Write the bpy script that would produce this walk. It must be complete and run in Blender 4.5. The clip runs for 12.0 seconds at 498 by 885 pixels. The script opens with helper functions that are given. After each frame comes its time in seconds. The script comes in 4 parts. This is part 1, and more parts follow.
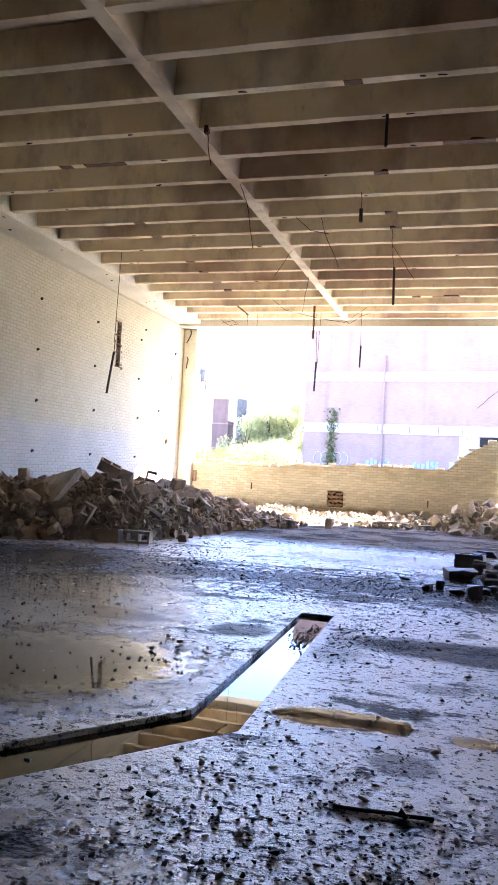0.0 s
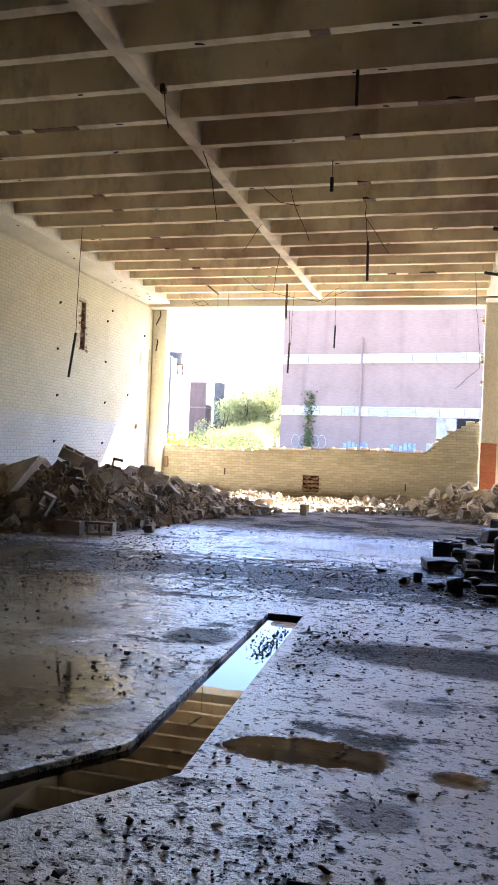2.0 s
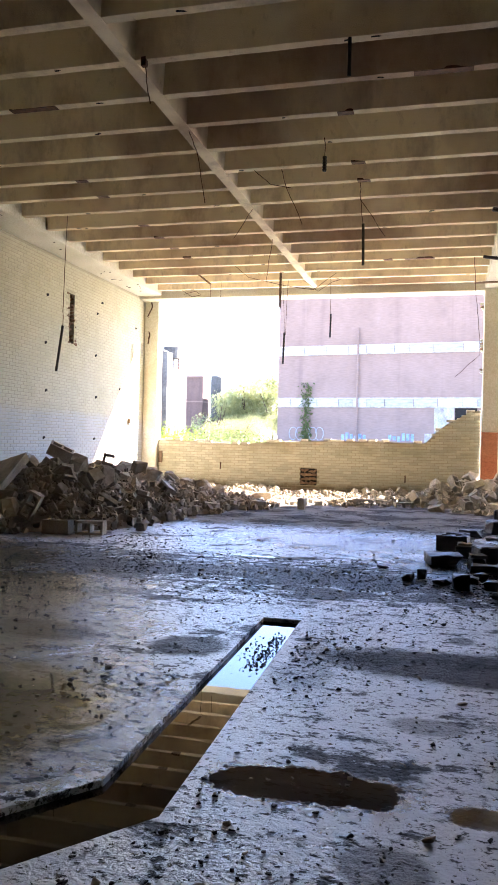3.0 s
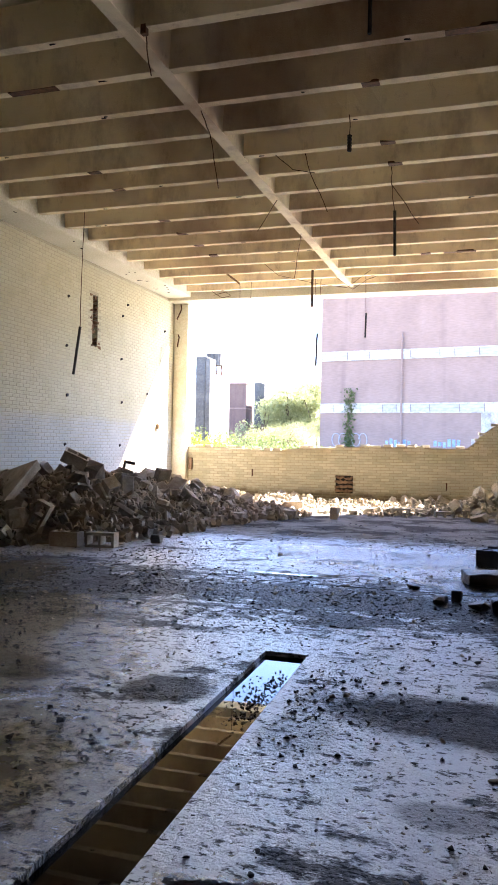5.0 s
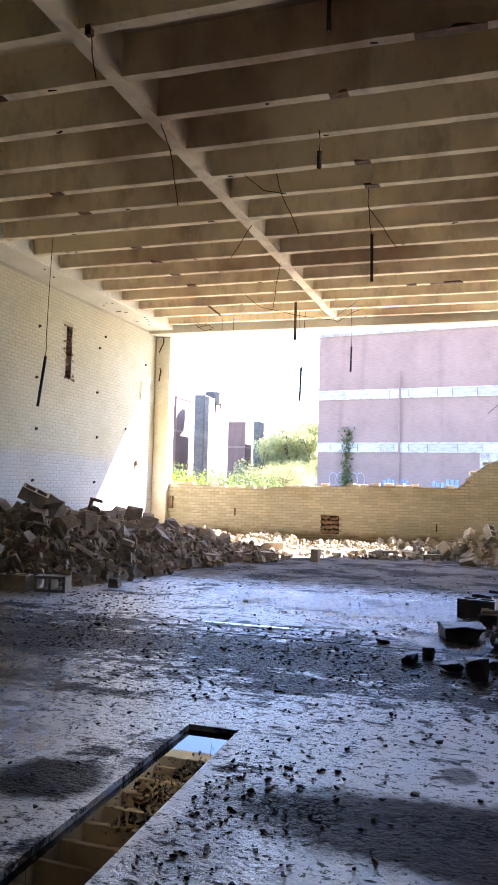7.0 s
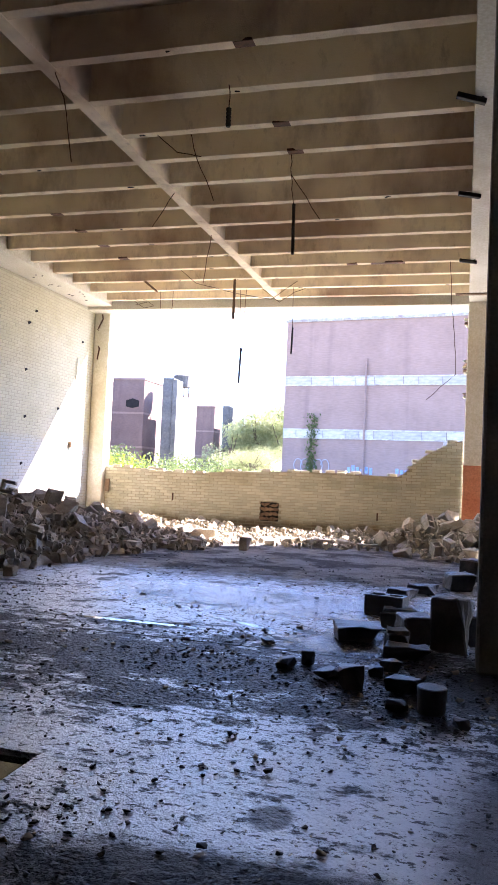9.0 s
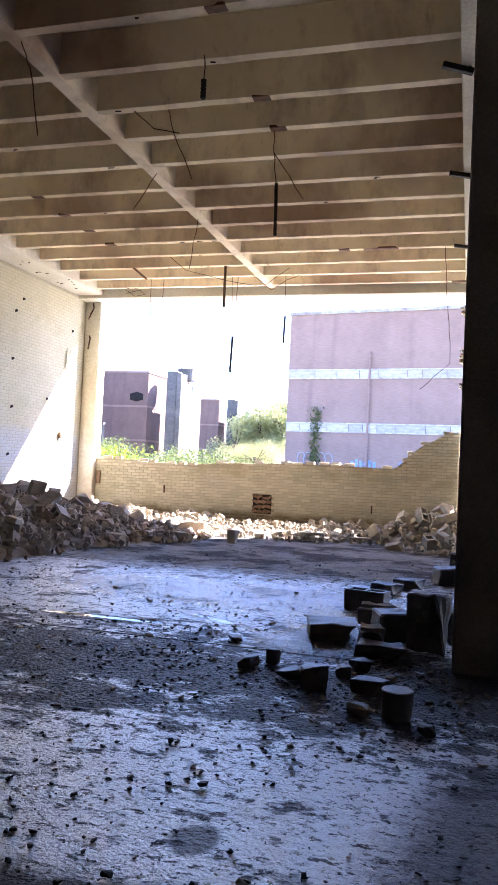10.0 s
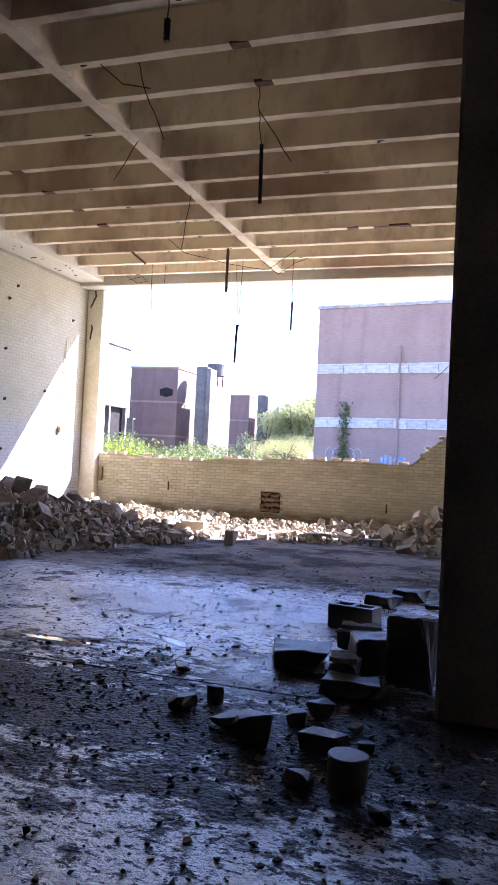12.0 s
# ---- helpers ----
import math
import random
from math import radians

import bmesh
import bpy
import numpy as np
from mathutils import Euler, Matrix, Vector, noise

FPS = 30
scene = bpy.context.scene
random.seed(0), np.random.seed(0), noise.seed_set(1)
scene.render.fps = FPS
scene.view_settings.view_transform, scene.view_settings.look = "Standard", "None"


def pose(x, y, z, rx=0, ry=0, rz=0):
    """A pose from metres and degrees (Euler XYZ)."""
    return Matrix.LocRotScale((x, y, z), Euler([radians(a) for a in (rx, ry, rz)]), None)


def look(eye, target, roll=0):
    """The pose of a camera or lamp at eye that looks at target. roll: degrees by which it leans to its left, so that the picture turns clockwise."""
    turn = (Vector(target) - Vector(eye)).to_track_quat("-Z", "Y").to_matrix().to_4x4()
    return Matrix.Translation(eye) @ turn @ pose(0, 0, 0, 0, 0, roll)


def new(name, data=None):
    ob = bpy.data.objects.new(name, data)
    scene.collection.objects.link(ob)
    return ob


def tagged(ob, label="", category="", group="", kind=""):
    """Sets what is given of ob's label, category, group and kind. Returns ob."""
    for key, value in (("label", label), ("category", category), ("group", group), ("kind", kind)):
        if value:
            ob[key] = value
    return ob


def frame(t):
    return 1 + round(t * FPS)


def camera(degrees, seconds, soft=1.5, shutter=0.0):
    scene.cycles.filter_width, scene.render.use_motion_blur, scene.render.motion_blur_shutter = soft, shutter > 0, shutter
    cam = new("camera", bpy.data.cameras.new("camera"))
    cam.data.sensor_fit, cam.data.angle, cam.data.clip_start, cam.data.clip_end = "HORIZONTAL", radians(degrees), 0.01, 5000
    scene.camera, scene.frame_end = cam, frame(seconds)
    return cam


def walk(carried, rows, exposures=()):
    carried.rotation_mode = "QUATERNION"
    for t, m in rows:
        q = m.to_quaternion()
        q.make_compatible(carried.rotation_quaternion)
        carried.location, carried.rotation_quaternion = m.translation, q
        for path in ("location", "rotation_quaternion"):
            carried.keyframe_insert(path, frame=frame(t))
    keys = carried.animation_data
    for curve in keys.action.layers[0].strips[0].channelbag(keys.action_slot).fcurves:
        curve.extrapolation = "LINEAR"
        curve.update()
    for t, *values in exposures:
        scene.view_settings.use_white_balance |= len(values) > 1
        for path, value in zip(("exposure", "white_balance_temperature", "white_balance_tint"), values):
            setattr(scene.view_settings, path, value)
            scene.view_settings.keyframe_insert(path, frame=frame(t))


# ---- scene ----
cam = camera(35.8, 12.0, soft=1.1)
PATH = [
    (0, (-0.13, 0.08, 1.28), (-0.688, 2.0, 1.338), 3.0),
    (0.5, (-0.24, 0.201, 1.313), (-0.668, 2.154, 1.37), 2.5),
    (1, (-0.264, 0.341, 1.305), (-0.677, 2.297, 1.352), 2.2),
    (1.5, (-0.175, 0.57, 1.311), (-0.629, 2.518, 1.343), 2.2),
    (2, (-0.15, 0.706, 1.319), (-0.653, 2.642, 1.337), 2.3),
    (2.5, (-0.19, 0.923, 1.317), (-0.711, 2.854, 1.327), 2.0),
    (3, (-0.206, 1.133, 1.317), (-0.703, 3.07, 1.318), 1.3),
    (3.2, (-0.187, 1.221, 1.312), (-0.689, 3.157, 1.312), 1.2),
    (5, (-0.117, 1.993, 1.312), (-0.726, 3.898, 1.328), 1.1),
    (5.5, (-0.021, 2.248, 1.321), (-0.631, 4.151, 1.38), 1.3),
    (6, (0.01, 2.411, 1.304), (-0.607, 4.311, 1.394), 1.5),
    (6.5, (0.008, 2.624, 1.318), (-0.608, 4.524, 1.424), 1.6),
    (7, (0.071, 2.811, 1.299), (-0.54, 4.711, 1.416), 1.5),
    (7.5, (0.277, 3.013, 1.299), (-0.319, 4.918, 1.416), 1.5),
    (9.5, (0.682, 3.795, 1.331), (0.149, 5.721, 1.401), 2.7),
    (10, (0.788, 4.006, 1.294), (0.235, 5.928, 1.358), 2.7),
    (10.5, (0.829, 4.299, 1.315), (0.282, 6.222, 1.374), 2.7),
    (11, (0.91, 4.576, 1.314), (0.329, 6.489, 1.373), 2.4),
    (11.5, (0.99, 4.841, 1.322), (0.323, 6.726, 1.374), 2.9),
    (12, (1.022, 5.063, 1.322), (0.39, 6.959, 1.371), 2.8),
]
walk(cam, [(t, look(eye, target, roll)) for t, eye, target, roll in PATH],
     exposures=[(0.0, 4.8, 6000, 33), (0.5, 4.42, 6200, 28), (1.5, 4.36, 6300, 27), (2.5, 4.32, 6350, 27), (5.5, 4.25, 6300, 27), (7.5, 4.05, 6150, 29), (9.5, 3.94, 5850, 33), (11.0, 3.78, 5750, 35), (12.0, 3.5, 5650, 37)])

# ---- daylight ----
SUN = Vector((1.2, 1.0, 1.215)).normalized()
world = bpy.data.worlds.new("sky")
scene.world = world
world.use_nodes = True
wn = world.node_tree
sky = wn.nodes.new("ShaderNodeTexSky")
sky.sky_type, sky.sun_disc = "NISHITA", False
sky.sun_elevation, sky.sun_rotation = math.asin(SUN.z), math.atan2(SUN.x, SUN.y)
sky.air_density, sky.dust_density, sky.ozone_density = 1.0, 0.2, 5.0
wn.links.new(sky.outputs[0], wn.nodes["Background"].inputs[0])
wn.nodes["Background"].inputs[1].default_value = 0.085
sun = new("sun", bpy.data.lights.new("sun", "SUN"))
sun.data.energy, sun.data.angle, sun.data.color = 3.6, radians(0.5), (1.0, 0.93, 0.80)
sun.matrix_world = look(SUN * 60, (0, 0, 0))

# ---- materials ----
class Mat:
    """A node material with a Principled shader and short ways to wire it."""

    def __init__(self, name, rough=0.8, metal=0.0, spec=0.5):
        self.m = bpy.data.materials.new(name)
        self.m.use_nodes = True
        self.nt = self.m.node_tree
        self.b = self.nt.nodes["Principled BSDF"]
        self.b.inputs["Roughness"].default_value = rough
        self.b.inputs["Metallic"].default_value = metal
        self.b.inputs["Specular IOR Level"].default_value = spec
        self.co = self.nt.nodes.new("ShaderNodeTexCoord").outputs["Object"]

    def n(self, kind, **kw):
        node = self.nt.nodes.new(kind)
        for k, v in kw.items():
            node.inputs[k].default_value = v
        return node

    def ln(self, a, b):
        self.nt.links.new(a, b)

    def stretch(self, sx, sy, sz):
        mp = self.n("ShaderNodeMapping", Scale=(sx, sy, sz))
        self.ln(self.co, mp.inputs["Vector"])
        return mp.outputs[0]

    def noise(self, scale, detail=4.0, rough=0.55, co=None):
        nd = self.n("ShaderNodeTexNoise", Scale=scale, Detail=detail, Roughness=rough)
        self.ln(co or self.co, nd.inputs["Vector"])
        return nd.outputs["Fac"]

    def ramp(self, fac, *stops):
        r = self.n("ShaderNodeValToRGB")
        el = r.color_ramp.elements
        while len(el) < len(stops):
            el.new(0.5)
        for e, (p, c) in zip(el, stops):
            e.position = p
            e.color = (*c, 1) if isinstance(c, tuple) else (c, c, c, 1)
        self.ln(fac, r.inputs[0])
        return r.outputs[0]

    def mix(self, fac, a, b, mode="MIX"):
        x = self.nt.nodes.new("ShaderNodeMix")
        x.data_type, x.blend_type = "RGBA", mode
        for v, k in ((fac, 0), (a, 6), (b, 7)):
            if isinstance(v, (int, float)):
                x.inputs[k].default_value = v if k == 0 else (v, v, v, 1)
            elif isinstance(v, tuple):
                x.inputs[k].default_value = (*v, 1)
            else:
                self.ln(v, x.inputs[k])
        return x.outputs[2]

    def math(self, op, a, b=0.0, c=0.0):
        x = self.nt.nodes.new("ShaderNodeMath")
        x.operation = op
        for k, v in enumerate((a, b, c)):
            if isinstance(v, (int, float)):
                x.inputs[k].default_value = v
            else:
                self.ln(v, x.inputs[k])
        return x.outputs[0]

    def rnd(self, island=False):
        if island:
            return self.nt.nodes.new("ShaderNodeNewGeometry").outputs["Random Per Island"]
        return self.nt.nodes.new("ShaderNodeObjectInfo").outputs["Random"]

    def xyz(self):
        s = self.nt.nodes.new("ShaderNodeSeparateXYZ")
        self.ln(self.co, s.inputs[0])
        return s.outputs

    def colour(self, c):
        if isinstance(c, tuple):
            self.b.inputs["Base Color"].default_value = (*c, 1)
        else:
            self.ln(c, self.b.inputs["Base Color"])
        return self

    def bump(self, height, strength=0.3, distance=0.01):
        nd = self.n("ShaderNodeBump", Distance=distance)
        if isinstance(strength, float):
            nd.inputs["Strength"].default_value = strength
        else:
            self.ln(strength, nd.inputs["Strength"])
        self.ln(height, nd.inputs["Height"])
        self.bumped = nd.outputs[0]
        self.ln(nd.outputs[0], self.b.inputs["Normal"])
        return self

    def roughness(self, r):
        self.ln(r, self.b.inputs["Roughness"])
        return self


def grainy(name, a, b, scale, fine, rough=0.85, bump=0.3, dist=0.008, stain_shade=None, island=False, vary=0.25):
    """Mineral surface: two-tone patches, fine grain, relief, each piece a little lighter or darker."""
    k = Mat(name, rough, spec=0.3)
    big = k.ramp(k.noise(scale, 5), (0.35, a), (0.65, b))
    fin = k.noise(fine, 3)
    c = k.mix(0.35, big, k.ramp(fin, (0.3, 0.25), (0.7, 0.8)), "OVERLAY")
    if stain_shade:
        c = k.mix(k.ramp(k.noise(scale * 0.45, 6, 0.7), (0.52, 0.0), (0.68, 0.8)), c, stain_shade)
    if vary:
        c = k.mix(1.0, c, k.ramp(k.rnd(island), (0.0, 1.0 - vary), (1.0, 1.0)), "MULTIPLY")
    k.colour(c).bump(k.math("ADD", fin, k.noise(fine * 4, 2)), bump, dist)
    return k.m


def painted_brick(name, island):
    """Old cream paint on brick, a paler coat up to chest height, yellowed and dirty in places."""
    k = Mat(name, 0.75, spec=0.3)
    z = k.xyz()[2]
    edge = k.math("ADD", z, k.math("MULTIPLY", k.noise(2.0, 3), 0.25))
    low = k.ramp(k.math("SUBTRACT", edge, 1.6), (0.30, 1.0), (0.48, 0.0))
    up = k.ramp(k.noise(0.7, 6, 0.65), (0.3, (0.45, 0.415, 0.265)), (0.55, (0.52, 0.492, 0.35)), (0.8, (0.42, 0.37, 0.21)))
    dn = k.ramp(k.noise(1.1, 5), (0.3, (0.42, 0.425, 0.385)), (0.7, (0.50, 0.50, 0.46)))
    c = k.mix(low, up, dn)
    c = k.mix(k.ramp(k.noise(1.0, 7, 0.75, k.stretch(3, 3, 0.35)), (0.60, 0.0), (0.78, 0.45)), c, (0.33, 0.27, 0.17))
    c = k.mix(1.0, c, k.ramp(k.rnd(island), (0.0, 0.93), (1.0, 1.0)), "MULTIPLY")
    k.colour(c).bump(k.math("ADD", k.noise(45, 3), k.noise(160, 2)), 0.25, 0.006)
    return k.m


def sill_brick(name, island):
    """Yellowed cream brick with bare and sooty patches."""
    k = Mat(name, 0.8, spec=0.3)
    c = k.ramp(k.noise(0.9, 6, 0.6), (0.3, (0.48, 0.44, 0.29)), (0.5, (0.58, 0.55, 0.41)), (0.75, (0.42, 0.36, 0.215)))
    c = k.mix(k.ramp(k.noise(2.2, 6, 0.7), (0.58, 0.0), (0.75, 0.6)), c, (0.36, 0.30, 0.17))
    if island:
        # damp brown stain with a ragged edge along the foot
        tide = k.math("SUBTRACT", k.math("MULTIPLY", k.noise(1.5, 6, 0.7), 0.75), k.xyz()[2])
        c = k.mix(k.ramp(tide, (0.0, 0.0), (0.16, 0.75)), c, (0.20, 0.135, 0.06))
    c = k.mix(1.0, c, k.ramp(k.rnd(island), (0.0, 0.78), (1.0, 1.0)), "MULTIPLY")
    k.colour(c).bump(k.math("ADD", k.noise(40, 3), k.noise(150, 2)), 0.35, 0.008)
    return k.m


def ceiling_concrete():
    """Whitewashed concrete gone brown with soot and damp."""
    k = Mat("sooty_whitewashed_concrete", 0.85, spec=0.25)
    c = k.ramp(k.noise(0.55, 5), (0.3, (0.76, 0.65, 0.455)), (0.7, (0.87, 0.77, 0.56)))
    c = k.mix(k.ramp(k.noise(0.8, 6, 0.7, k.stretch(1.4, 1, 0.7)), (0.50, 0.0), (0.72, 0.7)), c, (0.25, 0.175, 0.125))
    c = k.mix(k.ramp(k.noise(5, 6, 0.75, k.stretch(1, 1, 0.5)), (0.58, 0.0), (0.74, 0.55)), c, (0.30, 0.215, 0.13))
    c = k.mix(k.ramp(k.noise(0.35, 4, 0.6), (0.47, 0.0), (0.60, 0.6)), c, (0.25, 0.14, 0.10))
    k.colour(c).bump(k.math("ADD", k.noise(30, 4), k.noise(120, 2)), 0.3, 0.008)
    return k.m


# shallow pools on the floor: centre x, y, half length, half width, turn in degrees, smoothness
POOLS = [
    (-0.70, 4.08, 0.42, 0.16, 2, 1.0), (-0.06, 4.0, 0.12, 0.08, 0, 0.9), (-2.65, 4.4, 1.0, 0.85, 20, 0.94), (-3.7, 5.6, 1.3, 0.8, 25, 0.75),
    (-3.9, 7.0, 1.1, 1.3, 0, 0.6),
    (-1.3, 11.7, 1.7, 0.8, 0, 0.5), (-2.1, 9.87, 0.55, 0.04, 0, 0.9), (-0.16, 9.82, 0.52, 0.56, 0, 0.62), (-1.2, 10.22, 0.42, 0.05, -28, 0.7), (-1.7, 1.6, 0.8, 0.8, 0, 0.5), (-5.2, 8.6, 1.2, 1.2, 0, 0.55),
]


# mud and dark spots, plus dark reflections of ceiling and column put into colour
MUD_AND_REFLECTIONS = [(-1.80, 5.87, 0.27, 0.25, 10, 1.0), (-0.98, 5.48, 0.19, 0.30, 0, 0.5), (-1.02, 5.85, 0.10, 0.4, 0, 0.5), (-2.95, 5.95, 0.50, 0.22, -8, 0.9), (0.22, 5.88, 1.28, 0.38, -3, 1.0), (1.15, 6.4, 0.6, 1.5, 0, 0.9),
          (-0.08, 6.57, 0.09, 0.12, 0, 0.9), (-0.37, 3.57, 0.15, 0.14, 0, 0.8), (-0.26, 4.86, 0.2, 0.11, 0, 0.7)]


def wet_floor():
    """Wet grimy concrete: gritty skin, mud patches, painted dark reflections, dry dusty strip at the far end and smooth
    shallow pools.
    """
    k = Mat("wet_concrete", 0.3, spec=0.45)
    x, y, z = k.xyz()
    wob = k.math("MULTIPLY", k.math("SUBTRACT", k.noise(6.5, 8, 0.75), 0.5), 1.6)
    pool = stain_shade = None
    done = 0
    for cx, cy, a, b, turn, smooth in POOLS + MUD_AND_REFLECTIONS:
        c, s = math.cos(radians(turn)), math.sin(radians(turn))
        dx, dy = k.math("SUBTRACT", x, cx), k.math("SUBTRACT", y, cy)
        u = k.math("MULTIPLY", k.math("ADD", k.math("MULTIPLY", dx, c), k.math("MULTIPLY", dy, s)), 1 / a)
        v = k.math("MULTIPLY", k.math("SUBTRACT", k.math("MULTIPLY", dy, c), k.math("MULTIPLY", dx, s)), 1 / b)
        d = k.math("ADD", k.math("SQRT", k.math("ADD", k.math("MULTIPLY", u, u), k.math("MULTIPLY", v, v))), wob if done < len(POOLS) else k.math("MULTIPLY", wob, 0.4))
        soft = 0.14 if smooth > 0.85 and a < 0.6 and len(POOLS) > done else (0.5 if done < len(POOLS) else 0.2)
        m = k.n("ShaderNodeMapRange")
        m.interpolation_type = "SMOOTHSTEP"
        for key, val in (("From Min", 1.0 + soft), ("From Max", 1.0 - soft), ("To Min", 0.0), ("To Max", smooth)):
            m.inputs[key].default_value = val
        k.ln(d, m.inputs["Value"])
        if done < len(POOLS):
            pool = m.outputs[0] if pool is None else k.math("MAXIMUM", pool, m.outputs[0])
        else:
            stain_shade = m.outputs[0] if stain_shade is None else k.math("MAXIMUM", stain_shade, m.outputs[0])
        done += 1
    belt = k.math("MAXIMUM", 0.0, k.math("SUBTRACT", 1.0, k.math("MULTIPLY", k.math("ABSOLUTE", k.math("SUBTRACT", y, 8.75)), 0.62)))
    mud = k.ramp(k.math("ADD", k.noise(1.3, 8, 0.75, k.stretch(0.8, 1.2, 1)), k.math("MULTIPLY", belt, 0.15)), (0.55, 0.0), (0.60, 1.0))
    fine = k.ramp(k.math("ADD", k.noise(5.5, 7, 0.75, k.stretch(0.8, 1.3, 1)), k.math("MULTIPLY", belt, 0.15)), (0.57, 0.0), (0.61, 1.0))
    speck = k.ramp(k.math("ADD", k.noise(17.0, 5, 0.7, k.stretch(0.8, 1.4, 1)), k.math("MULTIPLY", belt, 0.08)), (0.57, 0.0), (0.605, 1.0))
    mud = k.math("MAXIMUM", mud, k.math("MAXIMUM", fine, speck))
    far = k.n("ShaderNodeMapRange")
    for key, val in (("From Min", 12.3), ("From Max", 13.6)):
        far.inputs[key].default_value = val
    k.ln(k.math("ADD", y, k.math("MULTIPLY", wob, 3.0)), far.inputs["Value"])
    dry = far.outputs[0]
    grit = k.noise(55, 4, 0.65)
    vor = k.n("ShaderNodeTexVoronoi", Scale=38.0)
    k.ln(k.co, vor.inputs["Vector"])
    stones = k.math("MULTIPLY", k.math("SUBTRACT", 1.0, vor.outputs["Distance"]), k.math("ADD", 0.1, k.math("MULTIPLY", mud, 0.9)))
    lumps = k.noise(24, 5, 0.65)
    # the blue in this base colour stands in for sky mirrored in the wet
    base = k.ramp(k.noise(2.0, 6, 0.6), (0.3, (0.105, 0.113, 0.145)), (0.7, (0.185, 0.193, 0.232)))
    base = k.mix(mud, base, (0.020, 0.019, 0.023))
    base = k.mix(k.math("MULTIPLY", dry, 0.85), base, k.ramp(k.noise(3, 6), (0.3, (0.20, 0.18, 0.16)), (0.55, (0.36, 0.335, 0.30)), (0.75, (0.28, 0.26, 0.23))))
    streak = k.ramp(k.noise(1.2, 7, 0.72, k.stretch(0.8, 1.0, 1)), (0.47, 0.0), (0.56, 0.85))
    base = k.mix(k.math("MULTIPLY", dry, streak), base, (0.06, 0.053, 0.05))
    base = k.mix(k.math("MULTIPLY", pool, 0.8), base, (0.04, 0.03, 0.022))
    # mud, and the reflected dark of ceiling and column, painted into the base
    base = k.mix(k.math("MULTIPLY", stain_shade, 0.97), base, (0.022, 0.018, 0.021))
    k.colour(base)
    k.ln(k.math("SUBTRACT", 0.45, k.math("MULTIPLY", k.math("MAXIMUM", k.math("MAXIMUM", dry, k.math("MULTIPLY", mud, 0.95)), k.math("MAXIMUM", stain_shade, pool)), 0.44)), k.b.inputs["Specular IOR Level"])
    wet = k.math("ADD", k.math("MULTIPLY", mud, 0.2), k.math("MULTIPLY", lumps, 0.2))
    wet = k.math("ADD", wet, 0.2)
    wet = k.math("ADD", wet, k.math("MULTIPLY", dry, 0.55))
    rough = k.math("MULTIPLY", wet, k.math("SUBTRACT", 1.0, k.math("MULTIPLY", pool, 0.97)))
    k.roughness(rough)
    hgt = k.math("ADD", k.math("MULTIPLY", grit, 0.7), k.math("ADD", lumps, k.math("MULTIPLY", stones, 0.7)))
    k.bump(hgt, k.math("SUBTRACT", 1.0, k.math("MINIMUM", 1.0, k.math("MULTIPLY", pool, 1.25))), 0.034)
    # film of water
    k.ln(k.math("MAXIMUM", 0.0, k.math("SUBTRACT", k.math("SUBTRACT", k.math("SUBTRACT", 1.0, dry), k.math("MULTIPLY", pool, 1.2)), k.math("MAXIMUM", k.math("MULTIPLY", stain_shade, 1.0), k.math("MULTIPLY", mud, 0.96)))), k.b.inputs["Coat Weight"])
    k.b.inputs["IOR"].default_value = 2.6
    k.b.inputs["Coat IOR"].default_value = 4.0
    k.ln(k.math("MULTIPLY", rough, 0.98), k.b.inputs["Coat Roughness"])
    k.ln(k.bumped, k.b.inputs["Coat Normal"])
    return k.m


def leaf(name, a, b):
    k = Mat(name, 0.55, spec=0.3)
    c = k.ramp(k.rnd(True), (0.0, a), (1.0, b))
    k.colour(c)
    thin = k.nt.nodes.new("ShaderNodeBsdfTranslucent")
    k.ln(k.mix(1.0, c, (1.2, 1.25, 0.9), "MULTIPLY"), thin.inputs[0])
    both = k.n("ShaderNodeMixShader", Fac=0.4)
    k.ln(k.b.outputs[0], both.inputs[1])
    k.ln(thin.outputs[0], both.inputs[2])
    k.ln(both.outputs[0], k.nt.nodes["Material Output"].inputs["Surface"])
    return k.m


def facade_brick(name, a, b):
    """Weathered brick front seen from afar: courses, damp streaks and pale bloom."""
    k = Mat(name, 0.85, spec=0.2)
    c = k.ramp(k.noise(0.35, 6, 0.6), (0.3, a), (0.7, b))
    c = k.mix(k.ramp(k.noise(0.5, 5, 0.6, k.stretch(1.2, 1.2, 0.06)), (0.58, 0.0), (0.8, 0.3)), c, (0.09, 0.05, 0.06))
    c = k.mix(k.ramp(k.noise(0.7, 6, 0.7, k.stretch(1.0, 1.0, 0.15)), (0.62, 0.0), (0.8, 0.4)), c, (0.26, 0.22, 0.20))
    rows = k.noise(1.0, 2, 0.5, k.stretch(1.5, 1.5, 9.0))
    c = k.mix(0.15, c, k.ramp(rows, (0.35, 0.3), (0.65, 0.75)), "OVERLAY")
    k.colour(c)
    return k.m


def metal(name, a, b, rough=0.6, mt=0.4):
    k = Mat(name, rough, mt)
    k.colour(k.ramp(k.noise(14, 5, 0.7), (0.35, a), (0.65, b))).bump(k.noise(60, 3), 0.2, 0.004)
    return k.m


M_FLOOR = wet_floor()
M_CEIL = ceiling_concrete()
M_WALL = painted_brick("cream_painted_brick", True)
M_MORTAR = grainy("painted_mortar", (0.36, 0.335, 0.24), (0.42, 0.395, 0.295), 1.0, 40, vary=0)
M_SILL = sill_brick("yellowed_brick", False)
M_SILLJ = sill_brick("yellowed_brick_joined", True)
M_SILLM = grainy("yellowed_mortar", (0.30, 0.262, 0.172), (0.38, 0.34, 0.235), 1.5, 50, vary=0)
